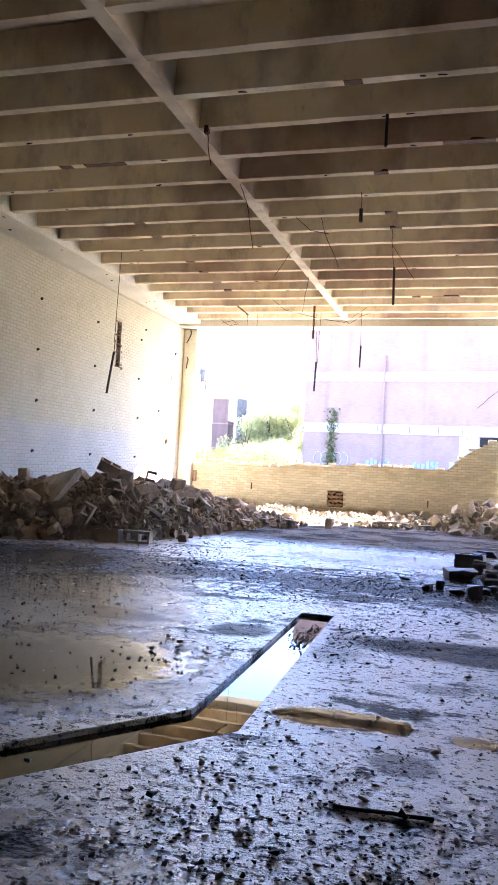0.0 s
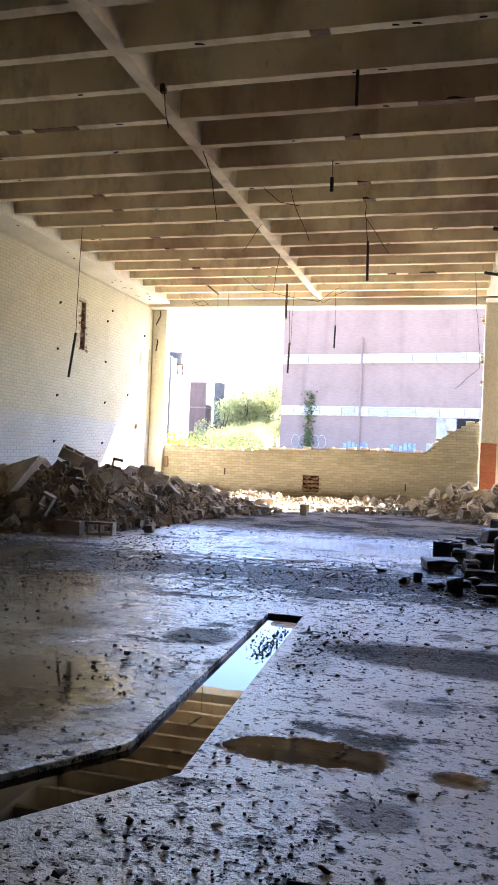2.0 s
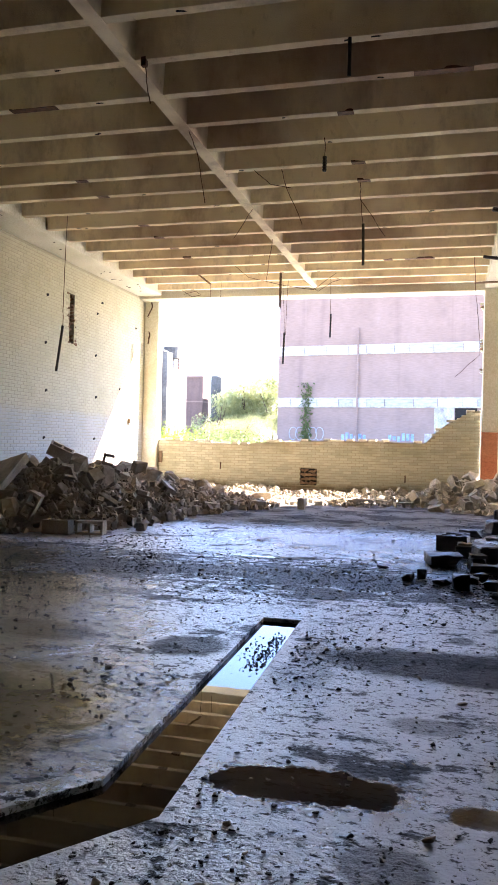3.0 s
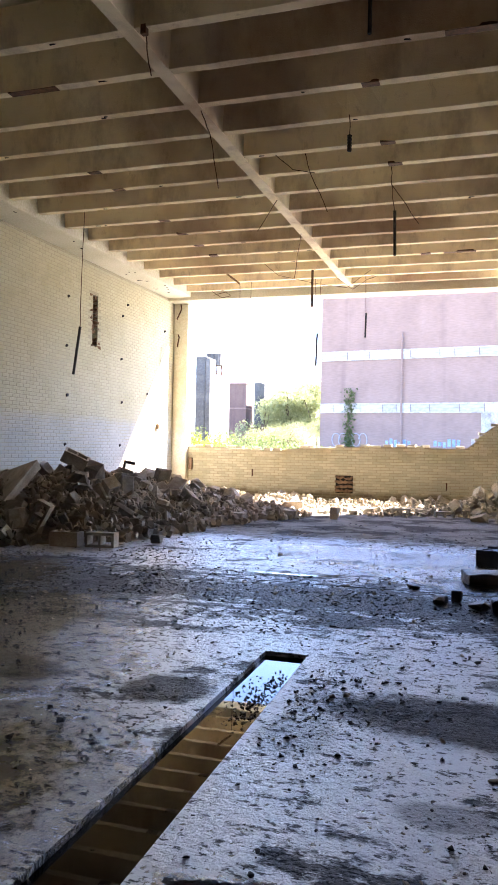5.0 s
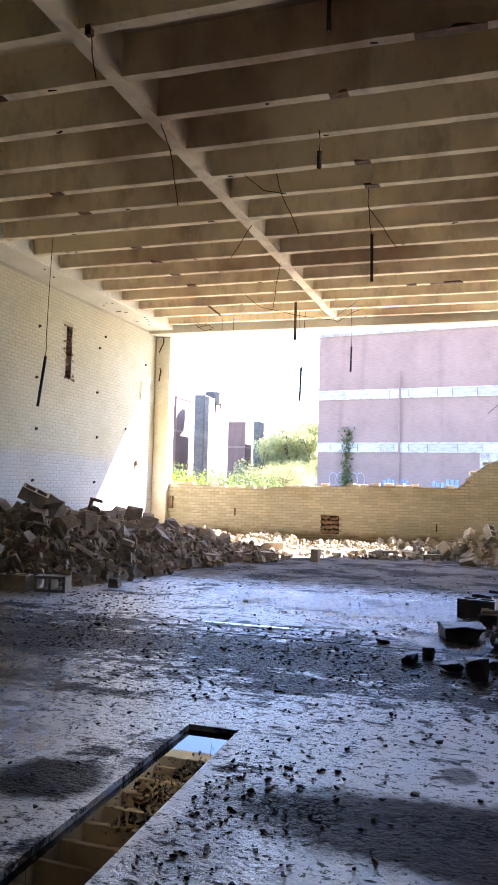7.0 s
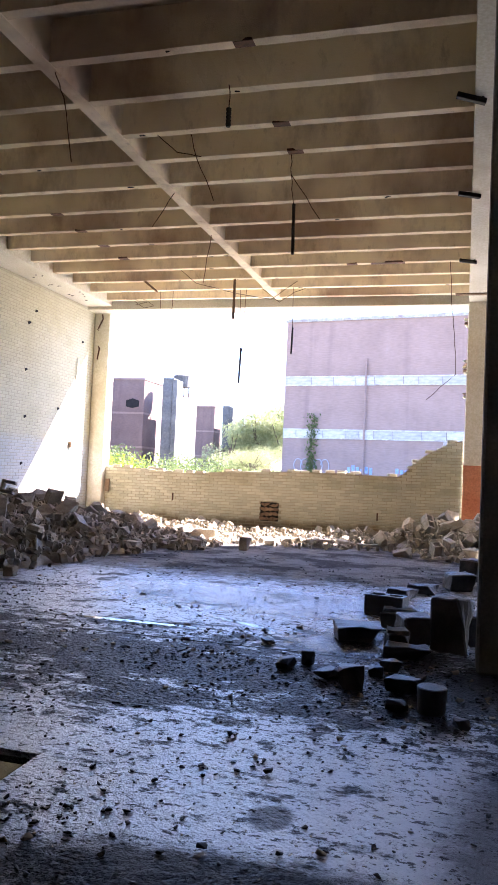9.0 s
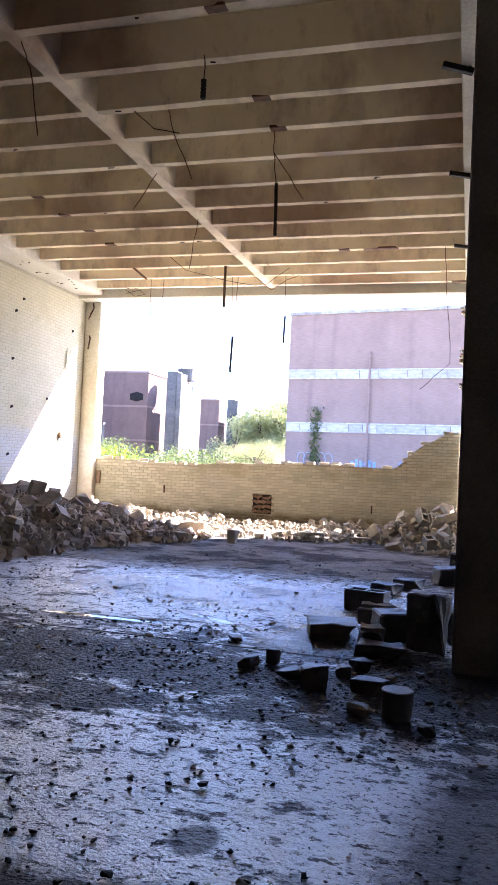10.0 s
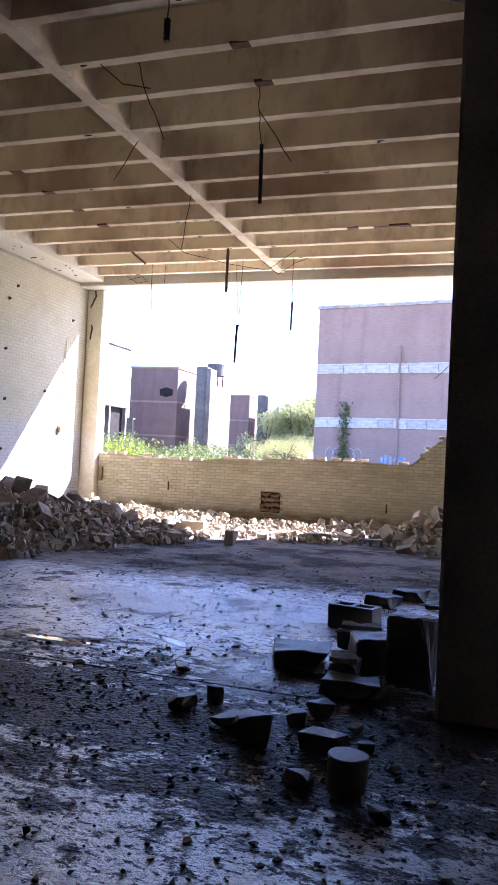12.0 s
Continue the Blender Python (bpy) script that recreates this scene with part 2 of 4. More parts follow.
M_PIER = grainy("cream_pier_paint", (0.59, 0.565, 0.44), (0.69, 0.665, 0.55), 0.8, 30, 0.7, 0.2, 0.006, (0.48, 0.40, 0.27), vary=0)
M_RED = grainy("rust_red_paint", (0.34, 0.12, 0.06), (0.44, 0.19, 0.10), 1.5, 30, vary=0)
M_BARE = grainy("bare_dark_concrete", (0.16, 0.14, 0.12), (0.24, 0.21, 0.18), 1.2, 40, vary=0)
M_HOLE = grainy("broken_brick", (0.17, 0.10, 0.06), (0.33, 0.215, 0.13), 6, 60, vary=0.4)
M_RUB = grainy("dusty_block_rubble", (0.36, 0.29, 0.21), (0.54, 0.46, 0.36), 4, 60, vary=0.5)
M_RUBJ = grainy("dusty_small_rubble", (0.34, 0.265, 0.19), (0.50, 0.42, 0.325), 4, 60, island=True, vary=0.45)
M_PALE = grainy("pale_painted_rubble", (0.44, 0.38, 0.27), (0.60, 0.54, 0.42), 4, 60, vary=0.4)
M_PALEJ = grainy("pale_small_rubble", (0.40, 0.34, 0.24), (0.58, 0.52, 0.40), 4, 60, island=True, vary=0.45)
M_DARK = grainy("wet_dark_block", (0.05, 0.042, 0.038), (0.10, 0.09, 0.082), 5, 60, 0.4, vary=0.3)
M_DIRT = grainy("black_grit", (0.012, 0.011, 0.011), (0.035, 0.032, 0.03), 6, 60, 0.45, island=True, vary=0.4)
M_RUST = metal("rusty_steel", (0.05, 0.025, 0.015), (0.14, 0.06, 0.03), 0.75)
M_BLACK = metal("black_steel", (0.012, 0.011, 0.011), (0.03, 0.026, 0.024), 0.6)
M_WOOD = grainy("weathered_board", (0.14, 0.09, 0.05), (0.24, 0.16, 0.10), 3, 40, vary=0.2)
M_GROUND = grainy("dry_weedy_soil", (0.26, 0.25, 0.17), (0.37, 0.35, 0.25), 0.4, 8, vary=0)
M_BOUNCE = grainy("bounce_concrete", (0.62, 0.60, 0.54), (0.74, 0.715, 0.65), 0.7, 20, vary=0)
M_LEAF = leaf("shrub_leaves", (0.06, 0.082, 0.026), (0.135, 0.17, 0.062))
M_LEAFY = leaf("bright_leaves", (0.12, 0.17, 0.02), (0.20, 0.25, 0.03))
# distant haze is put into this leaf colour by paling it
M_TREE = leaf("tree_leaves", (0.26, 0.27, 0.13), (0.40, 0.41, 0.22))
M_BARK = grainy("bark", (0.08, 0.06, 0.04), (0.14, 0.10, 0.07), 3, 20, vary=0)
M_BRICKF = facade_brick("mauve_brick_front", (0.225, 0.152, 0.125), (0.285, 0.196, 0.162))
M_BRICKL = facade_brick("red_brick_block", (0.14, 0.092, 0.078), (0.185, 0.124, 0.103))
M_BAND = grainy("spalled_concrete_band", (0.34, 0.32, 0.29), (0.52, 0.50, 0.47), 1.4, 5, stain_shade=(0.27, 0.19, 0.17), vary=0.3)
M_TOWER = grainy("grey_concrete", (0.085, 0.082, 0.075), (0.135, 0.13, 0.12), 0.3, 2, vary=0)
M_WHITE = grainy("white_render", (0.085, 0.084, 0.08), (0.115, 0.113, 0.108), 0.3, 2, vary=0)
# near-black colour painted for the shade inside openings, holes and pocks
M_SHADE = grainy("opening_shade", (0.008, 0.007, 0.006), (0.016, 0.013, 0.011), 1, 5, vary=0)
M_BLUEP = grainy("blue_spray_paint", (0.14, 0.21, 0.42), (0.24, 0.32, 0.5), 2, 9, vary=0)
M_GREYP = grainy("grey_spray_paint", (0.26, 0.26, 0.28), (0.36, 0.36, 0.38), 2, 9, vary=0)


def water():
    k = Mat("ditch_water", 0.015, spec=0.5)
    k.b.inputs["IOR"].default_value = 1.33
    k.colour((0.018, 0.014, 0.008))
    k.bump(k.noise(7, 2), 0.02, 0.004)
    return k.m


M_WATER = water()


# ---- mesh helpers ----
def mesh_of(name, bm, material):
    me = bpy.data.meshes.new(name)
    bm.to_mesh(me)
    bm.free()
    me.materials.append(material)
    return me


def part(name, bm, material, parent, label=""):
    """One bmesh (or mesh) as one object under a thing or a part."""
    me = bm if isinstance(bm, bpy.types.Mesh) else mesh_of(name, bm, material)
    ob = new(name, me)
    ob.parent = parent
    return tagged(ob, label)


def solo(name, bm, material, label, category, kind="", group=""):
    """A thing that is one mesh."""
    return tagged(new(name, mesh_of(name, bm, material)), label, category, group, kind)


def empty(name, place, label, category, group="", kind=""):
    ob = new(name)
    ob.location = place
    ob.empty_display_size = 0.1
    return tagged(ob, label, category, group, kind)


def box(bm, x0, x1, y0, y1, z0, z1, m=None):
    vs = [bm.verts.new(Vector(p) if m is None else m @ Vector(p)) for p in
          ((x0, y0, z0), (x1, y0, z0), (x1, y1, z0), (x0, y1, z0), (x0, y0, z1), (x1, y0, z1), (x1, y1, z1), (x0, y1, z1))]
    for f in ((3, 2, 1, 0), (4, 5, 6, 7), (0, 1, 5, 4), (1, 2, 6, 5), (2, 3, 7, 6), (3, 0, 4, 7)):
        bm.faces.new([vs[i] for i in f])
    return vs


def rounded(bm, width=0.01, segments=1):
    bmesh.ops.bevel(bm, geom=list(bm.edges), offset=width, segments=segments, affect="EDGES", profile=0.5)
    return bm


def blocks(*boxes, bevel=0.0):
    bm = bmesh.new()
    for b in boxes:
        box(bm, *b)
    if bevel:
        rounded(bm, bevel)
    return bm


def tube(bm, points, radius, sides=6):
    """A bent rod through the points."""
    pts = [Vector(p) for p in points]
    rings = []
    for i, p in enumerate(pts):
        d = (pts[min(i + 1, len(pts) - 1)] - pts[max(i - 1, 0)]).normalized()
        a = d.orthogonal().normalized()
        b = d.cross(a)
        rings.append([bm.verts.new(p + radius * (math.cos(t) * a + math.sin(t) * b)) for t in
                      [2 * math.pi * k / sides for k in range(sides)]])
    for r, q in zip(rings, rings[1:]):
        for k in range(sides):
            bm.faces.new((r[k], r[(k + 1) % sides], q[(k + 1) % sides], q[k]))
    bm.faces.new(rings[0][::-1])
    bm.faces.new(rings[-1])
    return bm


def wavy(a, b, n, sway, seed):
    """Points from a to b that stray a little, for wires."""
    r = random.Random(seed)
    a, b = Vector(a), Vector(b)
    out = [a]
    for i in range(1, n):
        f = i / n
        out.append(a.lerp(b, f) + Vector((r.uniform(-1, 1), r.uniform(-1, 1), 0)) * sway * math.sin(f * math.pi))
    return out + [b]


def joined(name, verts, faces, material, parent=None, label="", category="", kind=""):
    me = bpy.data.meshes.new(name)
    me.from_pydata(verts, [], faces)
    me.update()
    me.materials.append(material)
    ob = new(name, me)
    ob.parent = parent
    return tagged(ob, label, category, "", kind)


def shard(seed, sx, sy, sz, n=11):
    """An irregular broken lump: the hull of a few points in a box."""
    r = random.Random(seed)
    bm = bmesh.new()
    for i in range(n):
        v = Vector((r.uniform(-1, 1), r.uniform(-1, 1), r.uniform(-1, 1)))
        m = max(abs(v.x), abs(v.y), abs(v.z))
        v /= m ** 0.8
        bm.verts.new((v.x * sx / 2, v.y * sy / 2, v.z * sz / 2))
    res = bmesh.ops.convex_hull(bm, input=list(bm.verts))
    bmesh.ops.delete(bm, geom=list({e for e in res["geom_interior"] + res["geom_unused"] if isinstance(e, bmesh.types.BMVert)}), context="VERTS")
    return bm


def broken_block(seed, sx, sy, sz):
    """A squared block with one end snapped off askew and corners knocked."""
    r = random.Random(seed)
    bm = bmesh.new()
    box(bm, -sx / 2, sx / 2, -sy / 2, sy / 2, -sz / 2, sz / 2)
    for v in bm.verts:
        if v.co.x > 0:
            v.co.x -= r.uniform(0, 0.34) * sx
        v.co += Vector((r.uniform(-1, 1) * sx, r.uniform(-1, 1) * sy, r.uniform(-1, 1) * sz)) * 0.04
    bmesh.ops.bevel(bm, geom=list(bm.edges), offset=min(sx, sy, sz) * 0.07, segments=1, affect="EDGES")
    return bm


def rough_block(seed, sx, sy, sz):
    """A broken block with chipped faces and crumbled edges."""
    bm = broken_block(seed, sx, sy, sz)
    bmesh.ops.triangulate(bm, faces=[f for f in bm.faces if len(f.verts) > 4])
    bmesh.ops.subdivide_edges(bm, edges=[e for e in bm.edges if e.calc_length() > 0.05], cuts=3, use_grid_fill=True)
    off = Vector((seed * 3.1, 0, 0))
    for v in bm.verts:
        v.co += noise.noise_vector(v.co * 11 + off) * 0.016 + noise.noise_vector(v.co * 34 + off) * 0.005
    return bm


def hollow_block(cut=1.0):
    """A two-core concrete block lying with its cores upright, length along x; cut < 1 snaps the far end off."""
    bm = bmesh.new()
    L, W, H, t = 0.39, 0.19, 0.19, 0.034
    x1 = -L / 2 + L * cut
    box(bm, -L / 2, x1, -W / 2, -W / 2 + t, 0, H)
    box(bm, -L / 2, x1, W / 2 - t, W / 2, 0, H)
    for x in (-L / 2, -t / 2, L / 2 - t):
        if x + t <= x1 + 1e-6:
            box(bm, x, x + t, -W / 2 + t, W / 2 - t, 0, H)
    return bm


def tables(bm):
    vs = np.array([v.co[:] for v in bm.verts])
    bm.verts.index_update()
    fs = [[v.index for v in f.verts] for f in bm.faces]
    bm.free()
    return vs, fs


def scatter(name, variants, places, material, parent=None, label="", category="", kind="stuff"):
    """Many small pieces in one mesh; places: (position, turn, scale)."""
    verts, faces = [], []
    for i, (p, rot, s) in enumerate(places):
        vs, fs = variants[i % len(variants)]
        m = np.array(Euler(rot).to_matrix()) * s
        base = len(verts)
        verts.extend((vs @ m.T + np.array(p)).tolist())
        faces.extend([[base + q for q in f] for f in fs])
    return joined(name, verts, faces, material, parent, label, category, kind)


# ---- the plan ----
WALL_X, BEAM_X, RIB_X = -8.10, -7.48, -3.44      # left wall face, left beam edge, middle rib
GIRD0, GIRD1, END_X = 0.58, 1.12, 9.5            # right girder, far end of the right bay
BACK_Y, LINT_Y, REAR_Y = 20.53, 20.0, -8.0       # low wall's face, lintel's face, wall behind
JOIST_Z, SLAB_Z, BEAM_Z = 5.18, 5.58, 5.10
PITCH = 0.81
TRENCH = [(-1.52, 6.82), (-1.47, 3.90), (-3.90, 0.55), (-3.62, 0.42), (-1.155, 3.68), (-1.235, 6.82)]


def low_top(x):
    """Height of the ruined wall under the opening."""
    prof = [(-8.4, 1.38), (-6.7, 1.37), (-6.4, 1.33), (-5.3, 1.30), (-5.0, 1.36), (-3.4, 1.43), (-1.9, 1.45), (-0.76, 1.42),
            (-0.54, 1.61), (-0.26, 1.89), (0.31, 2.19), (0.9, 2.35)]
    for (a, h), (b, g) in zip(prof, prof[1:]):
        if a <= x <= b:
            return h + (g - h) * (x - a) / (b - a)
    return 1.4


# floor with the ditch cut through it
bm = bmesh.new()
rim = [bm.verts.new((x, y, 0)) for x, y in ((-8.6, REAR_Y), (END_X, REAR_Y), (END_X, BACK_Y + 0.25), (-8.6, BACK_Y + 0.25))]
cut = [bm.verts.new((x, y, 0)) for x, y in TRENCH]
edges = [bm.edges.new((r[i], r[(i + 1) % len(r)])) for r in (rim, cut) for i in range(len(r))]
bmesh.ops.triangle_fill(bm, use_beauty=True, edges=edges)
for f in bm.faces:
    if f.normal.z < 0:
        f.normal_flip()
deep = [bm.verts.new((v.co.x, v.co.y, -0.16)) for v in cut]
for i in range(len(cut)):
    j = (i + 1) % len(cut)
    bm.faces.new((cut[i], cut[j], deep[j], deep[i]))
floor = solo("floor", bm, M_FLOOR, "wet grimy concrete floor with shallow puddles and mud", "floor", "structure")
bm = bmesh.new()
bm.faces.new([bm.verts.new((x, y, -0.155)) for x, y in TRENCH])
bmesh.ops.recalc_face_normals(bm, faces=bm.faces)
solo("ditch_bed", bm, M_BARE, "muddy bed of the cut floor channel", "floor", "structure")
bm = bmesh.new()
f = bm.faces.new([bm.verts.new((x, y, -0.03)) for x, y in TRENCH])
if f.normal.z < 0:
    f.normal_flip()
solo("water", bm, M_WATER, "still brown water standing in the floor channel", "water", "structure")

# ceiling: slab, cross joists and the middle rib in one mesh, with chipped lower edges
bm = bmesh.new()
box(bm, -8.6, END_X, REAR_Y, 21.40, SLAB_Z, SLAB_Z + 0.18)
rj = random.Random(5)


def joist(x0, x1, y, w0=0.057, w1=0.085):
    n = max(2, int((x1 - x0) / 0.22))
    prev = None
    for i in range(n + 1):
        x = x0 + (x1 - x0) * i / n
        c = rj.uniform(-1, 1) * 0.006 + (0.02 if rj.random() < 0.04 else 0)
        d = rj.uniform(-1, 1) * 0.006
        ring = [bm.verts.new(p) for p in ((x, y - w1, SLAB_Z + 0.002), (x, y - w0 + c, JOIST_Z + abs(c) * 0.6), (x, y + w0 + d, JOIST_Z + abs(d) * 0.6), (x, y + w1, SLAB_Z + 0.002))]
        if prev:
            for k in range(3):
                bm.faces.new((prev[k], prev[k + 1], ring[k + 1], ring[k]))
        prev = ring


JOISTS = [10.08 + 0.805 * n for n in range(-22, 3)] + [12.43, 13.21, 14.07, 14.90] + [15.71 + PITCH * n for n in range(6)]
for y in JOISTS:
    joist(BEAM_X - 0.05, RIB_X - 0.06, y)
    joist(RIB_X + 0.06, GIRD0 + 0.05, y)
    joist(GIRD1 - 0.05, END_X, y)
prev = None
for i in range(70):
    y = REAR_Y + (19.99 - REAR_Y) * i / 69
    w = 0.078 + rj.uniform(-1, 1) * 0.004
    ring = [bm.verts.new(p) for p in ((RIB_X - w - 0.03, y, SLAB_Z + 0.002), (RIB_X - w, y, JOIST_Z - 0.006), (RIB_X + w, y, JOIST_Z - 0.006), (RIB_X + w + 0.03, y, SLAB_Z + 0.002))]
    if prev:
        for k in range(3):
            bm.faces.new((prev[k], prev[k + 1], ring[k + 1], ring[k]))
    prev = ring
bmesh.ops.recalc_face_normals(bm, faces=bm.faces)
solo("ceiling", bm, M_CEIL, "whitewashed concrete ceiling of narrow ribs, sooty and damp-stained", "ceiling", "structure")

# beams and the lintel over the opening
solo("beam_left", blocks((WALL_X - 0.3, BEAM_X, REAR_Y, LINT_Y, BEAM_Z, SLAB_Z - 0.003), bevel=0.015), M_PIER, "cream-painted concrete beam along the wall top", "beam", "structure")
solo("beam_right", blocks((GIRD0, GIRD1, REAR_Y, LINT_Y, BEAM_Z - 0.03, SLAB_Z - 0.003), bevel=0.015), M_PIER, "cream-painted concrete girder carried by columns", "beam", "structure")
solo("lintel", blocks((WALL_X - 0.3, END_X, LINT_Y + 0.002, 20.55, 5.02, SLAB_Z - 0.003), bevel=0.012), M_PIER, "cream concrete lintel over the wide opening", "beam", "structure")

# piers and columns
solo("pier_left", blocks((WALL_X + 0.002, -7.70, 20.38, BACK_Y + 0.2, 0, 5.018), bevel=0.02), M_PIER, "cream-painted corner pier with chipped edges", "pier", "structure")
col = empty("column_far", (0.84, 20.25, 0), "cream column with a rust-red painted foot", "column", kind="structure")
c0 = part("shaft", blocks((-0.26, 0.26, -0.25, 0.25, 1.70, BEAM_Z - 0.032), bevel=0.015), M_PIER, col)
c1 = part("painted_foot", blocks((-0.263, 0.263, -0.253, 0.253, 0, 1.70), bevel=0.012), M_PIER, col)
c2 = part("red_coat", blocks((-0.266, 0.10, -0.2565, -0.2535, 0.25, 1.69)), M_RED, col, "rust-red paint coat")
# this column's shade is put into its colour with the dark concrete
solo("column_near", blocks((0.72, 1.17, 9.25, 9.70, 0, BEAM_Z - 0.032), bevel=0.02), M_BARE, "concrete column by rubble blocks, its shade put into a dark colour", "column", "structure")
solo("pier_right", blocks((1.105, 1.52, 20.2, 20.55, 0, 3.08), bevel=0.015), M_PIER, "stained cream pier beside the doorway", "pier", "structure")

# closing walls
solo("wall_left", blocks((-8.6, WALL_X, REAR_Y, 16.17, 0, BEAM_Z - 0.014), (-8.6, WALL_X, 16.39, 20.8, 0, BEAM_Z - 0.014), (-8.6, WALL_X, 16.17, 16.39, 0, 3.35), (-8.6, WALL_X, 16.17, 16.39, 4.44, BEAM_Z - 0.014), (-8.6, -8.32, 16.17, 16.39, 3.35, 4.44)), M_MORTAR, "long brick wall under old cream paint", "wall", "structure")
solo("wall_rear", blocks((-8.6, END_X, REAR_Y - 0.3, REAR_Y, 0, SLAB_Z + 0.18)), M_PIER, "plain painted end wall", "wall", "structure")
solo("wall_right", blocks((END_X, END_X + 0.3, REAR_Y - 0.3, 20.8, 0, SLAB_Z + 0.18)), M_PIER, "plain painted side wall", "wall", "structure")
wall_right_bay = solo("wall_right_bay", blocks((1.12, 5.0, BACK_Y + 0.06, 20.8, 3.08, BEAM_Z - 0.002), (4.2, 5.0, BACK_Y + 0.06, 20.8, 0, 3.08), (9.0, END_X, BACK_Y + 0.06, 20.8, 0, BEAM_Z - 0.002)), M_SILLM, "yellowed brick panel over a wide doorway", "wall", "structure")
solo("door_lintel", blocks((1.53, 4.195, 20.48, 20.81, 2.53, 3.075), bevel=0.01), M_PIER, "stained concrete lintel over the doorway", "lintel", "structure")
solo("door_sill", blocks((1.53, 4.195, 20.50, 20.82, 0, 0.30), bevel=0.02), M_BARE, "broken concrete threshold of the doorway", "sill", "structure")


def low_core():
    bm = bmesh.new()
    xs = [WALL_X + 0.01 + 0.1 * i for i in range(90)]
    xs = [x for x in xs if x < 0.575] + [0.575]
    prev = None
    for x in xs:
        h = low_top(x) - 0.03
        ring = [bm.verts.new(p) for p in ((x, BACK_Y + 0.012, 0), (x, BACK_Y + 0.012, h), (x, 20.79, h), (x, 20.79, 0))]
        if prev:
            for k in range(3):
                bm.faces.new((prev[k], ring[k], ring[k + 1], prev[k + 1]))
        prev = ring
    bmesh.ops.recalc_face_normals(bm, faces=bm.faces)
    return bm


low_wall = solo("wall_back", low_core(), M_SILLM, "ruined low brick wall under the opening, yellowed paint", "wall", "structure")

# ---- outdoors ----
solo("ground", blocks((-2500, 2500, -1500, 4000, -0.9, -0.45)), M_GROUND, "weedy open ground around the hall", "ground", "structure")


# Never in view: a reflector added to throw sunlight up at the ceiling.
solo("yard_apron", blocks((-30, 14, 20.83, 24.3, -0.44, -0.02), bevel=0.02), M_BOUNCE, "pale slab added out of view to bounce sunlight into the hall", "apron", "structure")


def leaves(name, n, place, size, material, parent=None, label="", category="", kind="", seed=1):
    """Many small bent leaves; place(r) gives a point."""
    r = random.Random(seed)
    verts, faces = [], []
    for i in range(n):
        p = Vector(place(r))
        s = size * r.uniform(0.6, 1.4)
        m = Euler((r.uniform(-1.2, 1.2), r.uniform(-1.2, 1.2), r.uniform(0, 6.28))).to_matrix()
        b = len(verts)
        for q in ((-0.5, 0, 0), (0, -0.32, 0.08), (0.6, 0, 0), (0, 0.32, 0.08)):
            verts.append(tuple(p + m @ (Vector(q) * s)))
        faces.append((b, b + 1, b + 2, b + 3))
    return joined(name, verts, faces, material, parent, label, category, kind)


def shrub_point(x0, x1, y0, y1, top, low=1.0, edge=0.0):
    """Points in a hedge that drops to a part of its height towards its open end."""
    def place(r):
        y = r.uniform(y0, y1)
        x = r.uniform(x0, x1 - edge * (y - y0))
        f = min(1.0, max(0.0, (x1 - edge * (y - y0) - x) / (0.35 * (x1 - x0))))
        h = top * (low + (1 - low) * f) * (0.72 + 0.4 * noise.noise((x * 0.5, y * 0.5, 3.0)) + 0.12 * noise.noise((x * 2.1, y * 2.1, 7.0)))
        return (x, y, -0.45 + (h + 0.45) * (1 - 0.55 * r.random() ** 1.5))
    return place


leaves("shrubs", 52000, shrub_point(-21, -3.6, 24.5, 34, 2.2, 0.7, 0.26), 0.07, M_LEAF, None, "dense green shrubs and weeds outside the ruined wall", "shrubs", "stuff", 3)
leaves("far_shrubs", 16000, shrub_point(-60, -6.6, 36, 62, 2.6, 0.62, 0.26), 0.2, M_LEAF, None, "overgrown green scrub on open ground", "shrubs", "stuff", 4)
leaves("yellow_green_weed", 900, lambda r: (r.gauss(-8.1, 0.42), r.gauss(22.3, 0.25), r.uniform(0.7, 1.5 + 0.25 * r.random())), 0.085, M_LEAFY, None, "bright yellow-green weed growing behind the ruined wall", "weed", "stuff", 5)
leaves("door_weed", 900, lambda r: (r.gauss(3.0, 0.5), r.gauss(24.0, 0.4), r.uniform(-0.3, 1.3)), 0.08, M_LEAFY, None, "bright green weed outside the doorway", "weed", "stuff", 6)


def tree(x, y, height, spread, seed):
    r = random.Random(seed)
    ob = empty("tree", (x, y, -0.45), "broad leafy tree with an uneven green crown", "tree", "trees on the skyline")
    bm = bmesh.new()
    tube(bm, [(0, 0, 0), (0.1, 0, height * 0.25), (-0.1, 0.1, height * 0.55)], spread * 0.05, 7)
    tops = []
    for i in range(11):
        a = r.uniform(0, 6.28)
        q = (math.cos(a) * spread * r.uniform(0.25, 0.7), math.sin(a) * spread * r.uniform(0.25, 0.7), height * r.uniform(0.25, 0.9))
        tube(bm, [(0, 0, height * 0.3), (q[0] * 0.4, q[1] * 0.4, height * 0.5), q], spread * 0.02, 5)
        tops.append(q)
    part("trunk", bm, M_BARK, ob)

    def place(rr):
        c = Vector(rr.choice(tops))
        d = Vector((rr.gauss(0, 1), rr.gauss(0, 1), rr.gauss(0, 0.7))).normalized()
        return c + d * spread * 0.42 * rr.random() ** 0.35
    crown = leaves("crown", 5200, place, height * 0.032, M_TREE, None, "", "", "", seed)
    crown.parent = ob
    return ob


